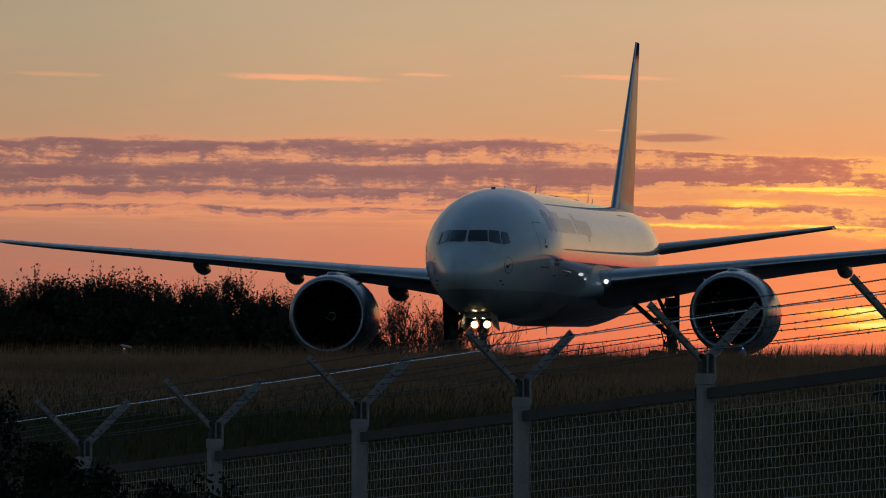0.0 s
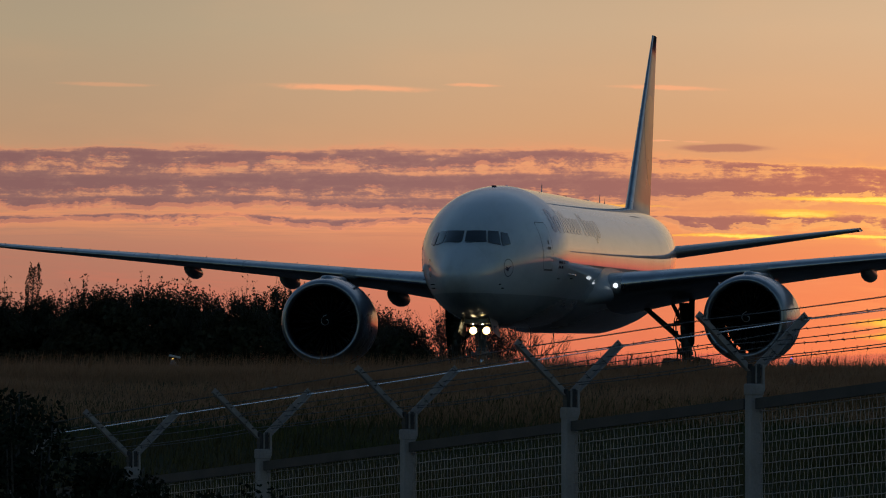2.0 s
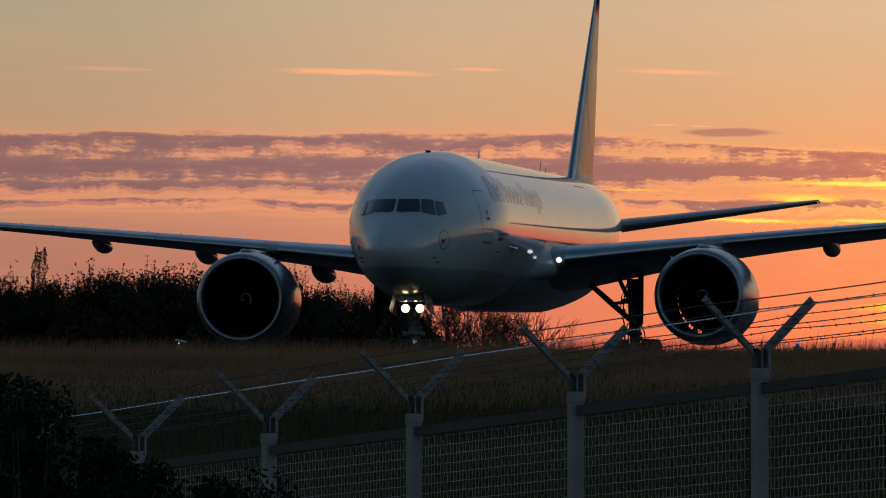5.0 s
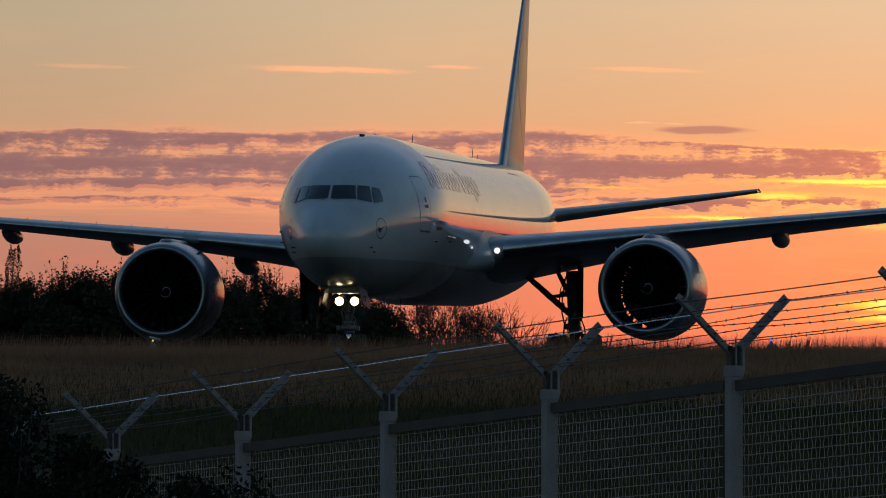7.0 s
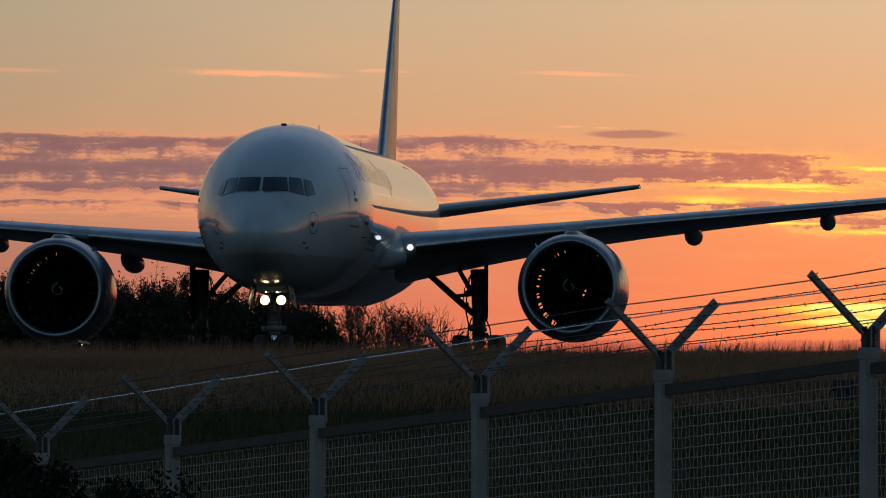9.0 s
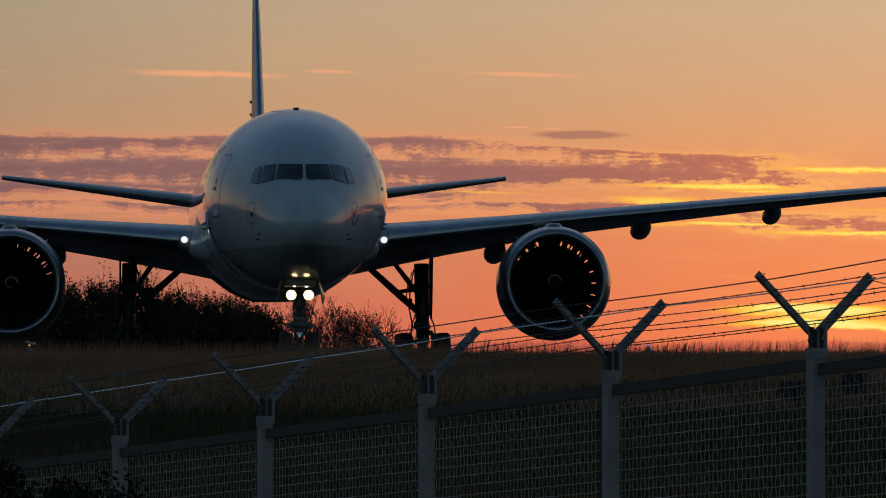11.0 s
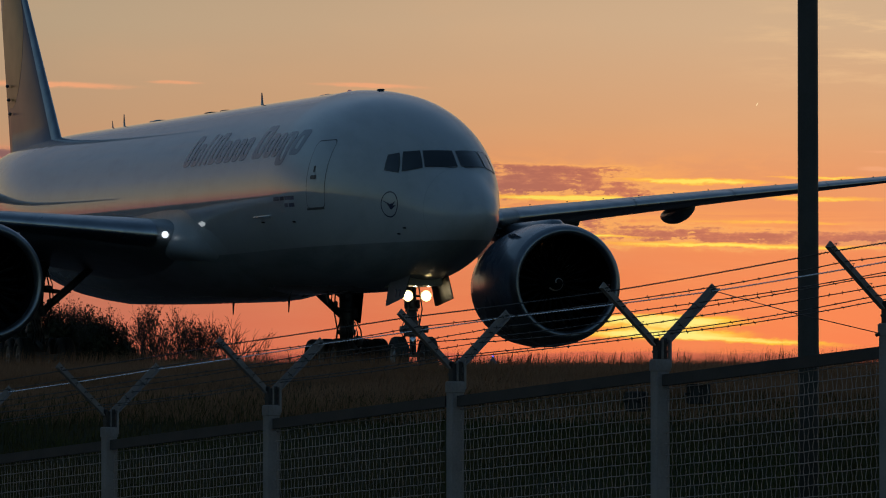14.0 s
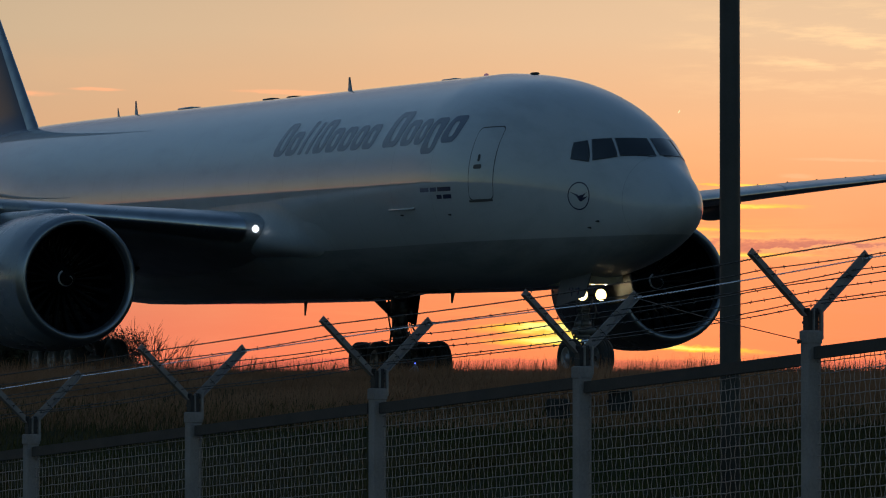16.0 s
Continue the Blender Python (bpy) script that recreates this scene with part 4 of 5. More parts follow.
        sh.lathe([(2.1, 0.5), (2.5, 0.85), (3.2, 1.15), (4.0, 1.47), (4.5, 1.49), (5.3, 1.33), (6.2, 1.05), (7.0, 0.65), (7.7, 0.2)], (0, 0, 0), "X", 40)
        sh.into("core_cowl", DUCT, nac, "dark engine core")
        for k in range(66):
            w = math.tau * k / 66
            c, s = math.cos(w), math.sin(w)
            a = Vector((0, c, s))
            b = Vector((0, -s, c))
            sh = Shape()
            sh.put([a * r + Vector((dx, 0, 0)) + b * db for r in (0.80, 1.69) for dx, db in ((2.75, -0.014), (3.15, 0.045), (3.15, 0.075), (2.75, 0.014))],
                   [(0, 1, 5, 4), (1, 2, 6, 5), (2, 3, 7, 6), (3, 0, 4, 7)])
            sh.into("stator_vane", VANE, nac)
        # strake and pylon
        sh = Shape()
        sh.put(*wing_loft([((0.75, 0, 1.93), 1.7, 0.05, "y", 0), ((1.4, 0, 2.16), 0.8, 0.05, "y", 0)], 8))
        sh.into("nacelle_strake", NACELLE, nac, at=pose(0, 0, 0, -side * 40 * -1, 0, 0))
        sh = Shape()
        pts = []
        for px, hw, z0, z1 in ((0.95, 0.12, 1.70, 2.03), (1.4, 0.3, 1.7, 2.13), (3.2, 0.34, 1.6, 2.16), (5.2, 0.32, 1.3, 2.2), (7.2, 0.28, 0.7, 2.2), (10.0, 0.2, 0.9, 1.9)):
            pts.append([(px, -hw, z0), (px, -hw, z1 - 0.12), (px, -hw * 0.6, z1), (px, hw * 0.6, z1), (px, hw, z1 - 0.12), (px, hw, z0)])
        pv, pf = [p for r in pts for p in r], []
        for i in range(len(pts) - 1):
            pf += [(i * 6 + k, i * 6 + (k + 1) % 6, (i + 1) * 6 + (k + 1) % 6, (i + 1) * 6 + k) for k in range(6)]
        pf += [(5, 4, 3, 2, 1, 0), tuple(len(pv) - 6 + k for k in range(6))]
        sh.put(pv, pf)
        sh.into("pylon", NACELLE, nac, "grey engine pylon")
        # fan: spinner with a white spiral, swept blades
        hub = Shape()
        hub.lathe([(-0.02, 0.0), (0.02, 0.06), (0.25, 0.22), (0.55, 0.38), (0.85, 0.49), (1.15, 0.54)], (0, 0, 0), "X", 32)
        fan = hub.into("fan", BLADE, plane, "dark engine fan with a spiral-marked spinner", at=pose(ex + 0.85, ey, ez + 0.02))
        sp = Shape()
        v, f = [], []
        for k in range(31):
            a = math.tau * 0.9 * k / 30 + 0.4
            x = 0.03 + 0.26 * (k / 30)
            for dx in (0.0, 0.03 + 0.035 * k / 30):
                r = smooth_table([(-0.02, 0.0), (0.02, 0.06), (0.25, 0.22), (0.55, 0.38), (0.85, 0.49), (1.15, 0.54)], x + dx)[0] + 0.008
                v.append((x + dx - 0.004, r * math.cos(a), r * math.sin(a)))
        f = [(2 * k, 2 * k + 1, 2 * k + 3, 2 * k + 2) for k in range(30)]
        sp.put(v, f)
        sp.into("spiral_mark", SPIRAL, fan, "white spiral")
        bl = Shape()
        v, f = [], []
        for i in range(9):
            t = i / 8
            r = 0.46 + (1.635 - 0.46) * t
            pitch = radians(33 + 25 * t)
            sweep = 0.10 * math.sin(math.pi * t) - 0.14 * t * t
            chord = 0.13 + 0.13 * t + 0.75 * max(0.0, t - 0.76)
            for k, (u, th) in enumerate(((-0.5, 0.0), (0.0, 0.018), (0.5, 0.0), (0.0, -0.018))):
                ax = 0.78 + sweep + chord * u * math.cos(pitch) + th * math.sin(pitch)
                tan = chord * u * math.sin(pitch) - th * math.cos(pitch)
                v.append((ax, r * math.cos(tan / r), r * math.sin(tan / r)))
        for i in range(8):
            f += [(i * 4 + k, i * 4 + (k + 1) % 4, (i + 1) * 4 + (k + 1) % 4, (i + 1) * 4 + k) for k in range(4)]
        bl.put(v, f)
        first = bl.into("fan_blade", BLADE, fan)
        for k in range(1, 22):
            b = new("fan_blade", first.data)
            b.parent, b.matrix_basis = fan, pose(0, 0, 0, 360 * k / 22, 0, 0)
        fans.append(fan)
    return plane, body, fans


def wheel_mesh(r, width):
    """A tyre with rounded shoulders and grooves, about the y axis."""
    w = width / 2
    sh = Shape()
    prof = [(-w * 0.75, r * 0.56), (-w, r * 0.66), (-w * 1.02, r * 0.80), (-w * 0.86, r * 0.94), (-w * 0.6, r * 0.99)]
    for g in (-0.4, 0.0, 0.4):
        prof += [(w * (g - 0.06), r), (w * (g - 0.045), r * 0.975), (w * (g + 0.045), r * 0.975), (w * (g + 0.06), r)]
    prof += [(w * 0.6, r * 0.99), (w * 0.86, r * 0.94), (w * 1.02, r * 0.80), (w, r * 0.66), (w * 0.75, r * 0.56)]
    sh.lathe(prof, (0, 0, 0), "Y", 40)
    return mesh_of("tyre", sh.v, sh.f, TYRE)


def rim_mesh(r, width):
    w = width / 2
    sh = Shape()
    sh.lathe([(-w * 0.74, 0.0), (-w * 0.74, r * 0.16), (-w * 0.5, r * 0.2), (-w * 0.35, r * 0.42), (-w * 0.62, r * 0.5), (-w * 0.78, r * 0.57), (w * 0.78, r * 0.57), (w * 0.62, r * 0.5), (w * 0.35, r * 0.42), (w * 0.5, r * 0.2), (w * 0.74, r * 0.16), (w * 0.74, 0.0)], (0, 0, 0), "Y", 32)
    for k in range(8):
        a = math.tau * k / 8
        for s in (-1, 1):
            sh.box((r * 0.32 * math.cos(a), s * w * 0.44, r * 0.32 * math.sin(a)), (0.05, 0.03, 0.05), 0.01)
    return mesh_of("rim", sh.v, sh.f, RIM)


def build_gear(plane):
    wheels = []
    tyre_m, rim_m = wheel_mesh(0.66, 0.50), rim_mesh(0.66, 0.50)
    tyre_n, rim_n = wheel_mesh(0.545, 0.40), rim_mesh(0.545, 0.40)

    def wheel(gear, x, y, z, tyre, rim):
        t = new("wheel", tyre)
        t.parent, t.matrix_basis = gear, pose(x, y, z)
        k = new("rim", rim)
        k.parent = t
        wheels.append(t)

    # nose gear
    nx = 6.6
    sh = Shape()
    sh.tube([(nx + 0.25, 0, 2.75), (nx + 0.08, 0, 1.35)], [0.16, 0.15], 14)
    sh.tube([(nx, -0.34, 0.545), (nx, 0.34, 0.545)], 0.07, 10)
    sh.box((nx + 0.1, 0, 1.32), (0.42, 0.5, 0.24), 0.05)
    sh.tube([(nx + 0.15, 0.0, 2.2), (nx + 1.9, 0, 3.05)], 0.07, 8)
    sh.tube([(nx + 0.2, 0.13, 1.5), (nx + 0.5, 0.13, 1.0), (nx + 0.1, 0.08, 0.66)], 0.04, 6)
    sh.tube([(nx + 0.2, -0.13, 1.5), (nx + 0.5, -0.13, 1.0), (nx + 0.1, -0.08, 0.66)], 0.04, 6)
    for s in (-1, 1):
        sh.tube([(nx - 0.12, s * 0.12, 2.7), (nx - 0.2, s * 0.22, 1.9), (nx - 0.1, s * 0.16, 1.4)], 0.022, 6)
        sh.tube([(nx - 0.05, s * 0.05, 2.29), (nx - 0.28, s * 0.275, 2.29)], 0.035, 6)
        sh.tube([(nx + 0.1, s * 0.05, 2.58), (nx - 0.86, s * 0.2, 2.60)], 0.025, 6)
    for z, r in ((1.9, 0.19), (1.5, 0.21), (1.16, 0.2)):
        sh.lathe([(-0.07, r * 0.8), (-0.06, r), (0.06, r), (0.07, r * 0.8)], (nx + 0.15, 0, z), "Z", 14)
    sh.tube([(nx - 0.05, -0.42, 1.30), (nx - 0.05, 0.42, 1.30)], 0.075, 10)
    for s in (-1, 1):
        sh.tube([(nx + 0.1, s * 0.2, 1.75), (nx + 0.25, s * 0.3, 1.25), (nx + 0.2, s * 0.2, 0.95)], 0.02, 5)
        sh.box((nx - 0.1, s * 0.36, 1.30), (0.16, 0.14, 0.2), 0.02)
        sh.box((nx + 0.1, s * 0.17, 2.05), (0.2, 0.1, 0.26), 0.02)
    gear = sh.into("nose_gear", GEAR, plane, "grey nose landing gear with lamps")
    sh = Shape()
    sh.tube([(nx + 0.08, 0, 1.36), (nx, 0, 0.545)], 0.095, 14)
    sh.into("oleo_piston", CHROME, gear, "bright chrome piston")
    for s in (-1, 1):
        wheel(gear, nx, s * 0.46, 0.545, tyre_n, rim_n)
        sh = Shape()
        sh.lathe([(0.045, 0.0), (0.05, 0.06), (0.05, 0.118)], (nx - 0.42, s * 0.285, 2.29), "X", 20)
        lens = sh.into("taxi_lamp", LAMP_WARM, gear, "bright warm taxi lamp")
        sh = Shape()
        sh.lathe([(0.055, 0.135), (0.040, 0.163), (0.035, 0.175), (0.12, 0.165), (0.24, 0.10), (0.25, 0.0)], (nx - 0.42, s * 0.285, 2.29), "X", 20)
        sh.into("lamp_housing", GEAR, lens)
        # emissive ring round the lens, painted bloom of the lamp
        sh = Shape()
        sh.lathe([(0.052, 0.113), (0.048, 0.14), (0.038, 0.164)], (nx - 0.42, s * 0.285, 2.29), "X", 24)
        sh.into("lamp_bloom_ring", BLOOM_RING, lens, "warm glowing ring painting the lamp's bloom")
        sh = Shape()
        sh.lathe([(-0.01, 0.0), (0.0, 0.035), (0.03, 0.055)], (nx - 0.9, s * 0.2, 2.60), "X", 14)
        sh.into("turnoff_lamp", LAMP_SMALL, gear, "small lamp on the nose gear")
        # forward doors, hanging open
        sh = Shape()
        v, f = [], []
        for i in range(7):
            k = i / 6
            low = 2.20 - 0.20 * min(1, k * 1.15)
            for yy, z in ((0.60, 2.86), (0.71, 2.46), (0.78, low), (0.752, low + 0.015), (0.675, 2.46), (0.565, 2.86)):
                v.append((nx - 1.60 + 1.85 * k + 0.10 * (2.86 - z) * (1 - k), s * yy, z))
        for i in range(6):
            f += [(i * 6 + k, i * 6 + (k + 1) % 6, (i + 1) * 6 + (k + 1) % 6, (i + 1) * 6 + k) for k in range(6)]
        f += [tuple(range(6))[::-1], tuple(36 + k for k in range(6))]
        sh.put(v, f)
        d = sh.into("gear_door", DOOR_SHADE_GREY, gear, "open nose-gear door", smooth=False)
        sh = Shape()
        for u in (nx - 1.0, nx - 0.6):
            sh.box((u, s * 0.735, 2.44), (0.20, 0.02, 0.06), 0.004)
            sh.box((u - 0.08, s * 0.745, 2.36), (0.05, 0.02, 0.24), 0.004)
        sh.into("code_bar", MARK_BLUE, d)
    # gear bay: a box whose pale warm colour holds the lamps' light
    sh = Shape()
    sh.box((nx + 0.1, 0, 2.82), (2.9, 1.02, 0.5), 0.05)
    sh.into("gear_bay", BAY_LIT, gear, "nose-gear bay with lamplight put into its colour")

    # main gear: two bogies of six wheels
    for s in (-1, 1):
        mx, my = 32.0, s * 5.5
        sh = Shape()
        sh.tube([(mx - 0.25, my - s * 0.05, 3.9), (mx, my, 1.7), (mx, my, 0.8)], [0.28, 0.26, 0.2], 16)
        sh.tube([(mx - 1.65, my, 0.66), (mx + 1.65, my, 0.66)], 0.17, 10)
        for dx in (-1.46, 0, 1.46):
            sh.tube([(mx + dx, my - 0.95, 0.66), (mx + dx, my + 0.95, 0.66)], 0.09, 8)
        gear = sh.into("main_gear", GEAR, plane, "six-wheel main landing gear")
        for a, b, r in (((mx, my - s * 0.1, 2.05), (mx - 0.2, my - s * 2.0, 3.75), 0.12), ((mx, my - s * 0.1, 2.7), (mx + 1.8, my - s * 0.9, 3.9), 0.09),
                        ((mx + 0.1, my - s * 0.1, 2.95), (mx - 0.1, my - s * 1.05, 2.85), 0.07), ((mx - 0.1, my, 1.3), (mx - 1.2, my, 0.95), 0.07)):
            br = Shape()
            br.tube([a, [(p + q) / 2 for p, q in zip(a, b)], b], [r, r * 1.15, r], 10)
            br.into("side_brace", GEAR, gear)
        for zz, rr in ((3.1, 0.33), (2.3, 0.31), (1.55, 0.31), (1.0, 0.29)):
            cl = Shape()
            cl.lathe([(-0.09, rr * 0.85), (-0.07, rr), (0.07, rr), (0.09, rr * 0.85)], (mx - 0.12 * (zz - 1) / 2, my, zz), "Z", 16)
            cl.into("strut_collar", GEAR, gear)
        for dx, dy, zz, size in ((-0.38, 0.1, 2.75, (0.3, 0.26, 0.3)), (-0.34, -0.22, 2.2, (0.22, 0.2, 0.34)), (-0.36, 0.24, 1.62, (0.2, 0.2, 0.26)), (-0.34, -0.3, 1.32, (0.26, 0.18, 0.2)),
                                 (-0.2, -s * 0.42, 2.98, (0.3, 0.24, 0.2)), (-0.2, -s * 0.46, 2.5, (0.16, 0.14, 0.24)), (-0.2, s * 0.4, 1.2, (0.3, 0.2, 0.24))):
            fit = Shape()
            fit.box((mx + dx, my + dy, zz), size, 0.04)
            fit.into("strut_fitting", GEAR, gear)
        for dy, z0, z1, r in ((-s * 0.47, 3.7, 1.5, 0.03), (-s * 0.56, 3.6, 2.2, 0.022), (s * 0.44, 1.9, 0.95, 0.028), (-s * 0.40, 2.0, 0.9, 0.035)):
            pipe = Shape()
            pipe.tube([(mx - 0.2, my + dy * 0.7, z0), (mx - 0.24, my + dy, (z0 * 2 + z1) / 3), (mx - 0.2, my + dy * 1.08, (z0 + z1 * 2) / 3), (mx - 0.15, my + dy * 0.75, z1)], r, 6)
            pipe.into("hydraulic_line", TYRE, gear)
        hs = Shape()
        for k in range(5):
            hs.tube([(mx - 0.3, my + 0.1 * k - 0.2, 1.9), (mx - 0.62 - 0.04 * k, my + 0.1 * k - 0.2, 1.5), (mx - 0.5, my + 0.1 * k - 0.2, 1.15), (mx - 0.2, my + 0.1 * k - 0.2, 1.0)], 0.025, 6)
        hs.into("brake_hose", TYRE, gear)
        dr = Shape()
        plate = [(mx + 0.35, 4.1), (mx - 1.2, 4.1), (mx - 0.98, 3.1), (mx - 0.55, 1.85), (mx + 0.2, 2.0)]
        dr.put([(x, my + s * (0.27 + d), z) for d in (0.0, 0.07) for x, z in plate],
               [(0, 1, 2, 3, 4), (9, 8, 7, 6, 5)] + [(k, (k + 1) % 5, 5 + (k + 1) % 5, 5 + k) for k in range(5)])
        # near-black duct material gives the strut door its backlit shade by colour
        dr.into("gear_door", DUCT, gear, "strut-mounted gear door", smooth=False)
        for dx in (-1.46, 0, 1.46):
            for dy in (-0.70, 0.70):
                wheel(gear, mx + dx, my + dy, 0.66, tyre_m, rim_m)
    return wheels


airplane, fuselage, FANS = build_airplane()
WHEELS = build_gear(airplane)


# ---- perimeter fence: concrete posts with forked arms, wire-mesh panels, barbed strands ----
FENCE_X, FENCE_Y, STEP_X, STEP_Y = -3.858, 47.442, 1.150, 2.220
ACROSS = Vector((STEP_Y, STEP_X, 0)).normalized()
ANGLE = math.degrees(math.atan2(-STEP_Y, STEP_X))


def post_top(i):
    """Top of the post's cap; some posts have settled a little."""
    dx, dz = {5: (0.018, -0.006), 6: (0.02, -0.040), 7: (0.005, -0.012)}.get(i, (0.0, 0.0))
    return Vector((FENCE_X + i * STEP_X + dx, FENCE_Y - i * STEP_Y, EYE[2] - 0.02 + 0.163 * (i - 4) + dz))


def arm_point(i, side, k):
    """A place on the forked arm; k = 1 is its tip."""
    return post_top(i) + Vector((0, 0, 0.10)) + ACROSS * side * (0.04 + 0.365 * k) + Vector((0, 0, 0.02 + 0.325 * k))


def build_post():
    """One post, its cap's top at the origin, the arms across the x axis."""
    thing = empty("fence_post")
    sh = Shape()
    sh.box((0, 0, -1.105), (0.085, 0.095, 2.09), 0.008)
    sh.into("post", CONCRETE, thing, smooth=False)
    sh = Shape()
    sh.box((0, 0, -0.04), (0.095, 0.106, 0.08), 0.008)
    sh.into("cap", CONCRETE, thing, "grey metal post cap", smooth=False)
    sh = Shape()
    for s in (-1, 1):
        sh.box((0.0, s * 0.030, 0.062), (0.060, 0.012, 0.135), 0.003)
    sh.box((0.026, 0, 0.055), (0.010, 0.06, 0.12), 0.003)
    for s in (-1, 1):
        sh.tube([(-0.036, s * 0.030, 0.045), (0.036, s * 0.030, 0.045)], 0.008, 6)
        sh.tube([(-0.036, s * 0.030, 0.10), (0.036, s * 0.030, 0.10)], 0.008, 6)
    sh.into("bracket", RAIL, thing, "dark steel fork bracket", smooth=False)
    for x, y, z0, z1, w in ((0.034, 0.049, -0.055, 0.125, 0.018), (0.034, -0.006, 0.0, 0.125, 0.008)):
        sh = Shape()
        sh.box((x, y, (z0 + z1) / 2), (0.030, w, z1 - z0), 0.003)
        sh.into("arm_foot", ARM_STEEL, thing, "upright steel foot of the fork", smooth=False)
    for s in (-1, 1):
        arm = Shape()
        a, b = Vector((0, s * 0.03, 0.10)), Vector((0, s * 0.415, 0.455))
        d = (b - a).normalized()
        nrm = Vector((0, -d.z * s, d.y * s)).normalized()
        hw, v = 0.025, []
        for p in (a, b):
            for dx, dn in ((-0.024, -hw), (0.024, -hw), (0.024, -hw + 0.007), (-0.016, -hw + 0.007), (-0.016, hw), (-0.024, hw)):
                v.append(p + Vector((dx, 0, 0)) + nrm * dn)
        f = [(k, (k + 1) % 6, 6 + (k + 1) % 6, 6 + k) for k in range(6)] + [(5, 4, 3, 2, 1, 0), (6, 7, 8, 9, 10, 11)]
        arm.put(v, f)
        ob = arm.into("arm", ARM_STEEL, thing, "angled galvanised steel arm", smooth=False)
        for k in (0.3, 0.62, 0.94):
            clips = Shape()
            q = a + (b - a) * k
            clips.tube([q + Vector((-0.028, 0, 0)), q + Vector((0.028, 0, 0.004))], 0.0035, 6)
            clips.tube([q + nrm * 0.027 + Vector((-0.02, 0, 0)), q + nrm * 0.028 + Vector((0.01, 0, 0.004)), q - nrm * 0.026 + Vector((0.026, 0, 0))], 0.0020, 5)
            clips.into("wire_clip", RUSTY, ob)
    return tagged(thing, "concrete fence post with forked steel arms", "fence post", "posts of the perimeter fence")


def build_panel():
    """One panel between two posts, in the first post's space: x along the fence, following its slope."""
    thing = empty("mesh_fence")
    length = math.hypot(STEP_X, STEP_Y)
    rise = 0.163 / length
    sh = Shape()

    def bar(z, h, w):
        v = []
        for x in (0.06, length - 0.06):
            for y, dz in ((-w / 2, -h / 2), (w / 2, -h / 2), (w / 2, h / 2), (-w / 2, h / 2)):
                v.append((x, y, z + dz + x * rise))
        return v, [(0, 1, 2, 3), (4, 7, 6, 5), (0, 4, 5, 1), (1, 5, 6, 2), (2, 6, 7, 3), (3, 7, 4, 0)]
    rail = Shape()
    rail.put(*bar(-0.135, 0.07, 0.045))
    rail.into("top_rail", RAIL, thing, smooth=False)
    rail = Shape()
    rail.put(*bar(-1.98, 0.06, 0.04))
    rail.into("bottom_rail", RAIL, thing, smooth=False)
    # crimped wires: level ones straight, upright ones in a gentle zigzag
    pitch_z, pitch_x = 0.068, 0.050
    rows = int(1.8 / pitch_z)
    sh.tube([(0.065 + pitch_x / 2 * i, 0.0035 * (0, 1, 0, -1)[i % 4], (0.065 + pitch_x / 2 * i) * rise + 0.0015 * math.sin(i * 0.7)) for i in range(int((length - 0.13) / pitch_x * 2))], 0.0030, 4, caps=False)
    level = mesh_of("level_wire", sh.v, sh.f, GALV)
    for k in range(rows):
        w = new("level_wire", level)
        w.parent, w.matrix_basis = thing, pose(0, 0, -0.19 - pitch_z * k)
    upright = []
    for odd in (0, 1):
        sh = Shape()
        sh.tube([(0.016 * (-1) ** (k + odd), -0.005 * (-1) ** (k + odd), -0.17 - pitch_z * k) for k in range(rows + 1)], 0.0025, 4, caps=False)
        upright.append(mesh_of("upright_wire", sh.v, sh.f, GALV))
    for c in range(int((length - 0.16) / pitch_x)):
        x = 0.09 + pitch_x * c
        w = new("upright_wire", upright[c % 2])
        w.parent, w.matrix_basis = thing, pose(x, 0, x * rise)
    return tagged(thing, "steel wire-mesh fence bay between concrete posts", "mesh fence", "bays of the perimeter fence")


def strand(name, side, k, kind, first, last, label):
    """A wire along the arms, with a slight sag between posts."""
    pts = []
    for i in range(first, last):
        a, b = arm_point(i, side, k), arm_point(i + 1, side, k)
        for j in range(8):
            t = j / 8
            pts.append(a + (b - a) * t - Vector((0, 0, (0.004 if kind == "coil" else 0.012) * 4 * t * (1 - t) * (1 + 0.5 * math.sin(i * 2.1 + k * 9)))))
    pts.append(arm_point(last, side, k))
    sh = Shape()
    if kind == "coil":
        path, n = [], 0
        for a, b in zip(pts, pts[1:]):
            steps = max(2, int((b - a).length / 0.0095))
            for j in range(steps):
                w = n * math.pi / 2
                path.append(a + (b - a) * (j / steps) + ACROSS * 0.0045 * math.cos(w) + Vector((0, 0, 0.0055 * math.sin(w))))
                n += 1
        sh.tube(path, 0.0023, 3, caps=False)
        sh.tube(pts, 0.0030, 4, caps=False)
    else:
        sh.tube(pts, 0.0032, 4, caps=False)
        rnd = random.Random(int(k * 100) + side)
        for a, b in zip(pts, pts[1:]):
            d = (b - a)
            steps = max(1, int(d.length / 0.105))
            for j in range(steps):
                q = a + d * ((j + rnd.random() * 0.3) / steps)
                for _ in range(2):
                    v = Vector((rnd.uniform(-1, 1), rnd.uniform(-1, 1), rnd.uniform(-1, 1))).normalized() * 0.0125
                    sh.tube([q - v, q + v], 0.0022, 3, caps=False)
    ob = sh.into(name, RAZOR if kind == "coil" and side == 1 else RUSTY, smooth=False)
    tagged(ob, label, "barbed wire", "strands of the perimeter fence")


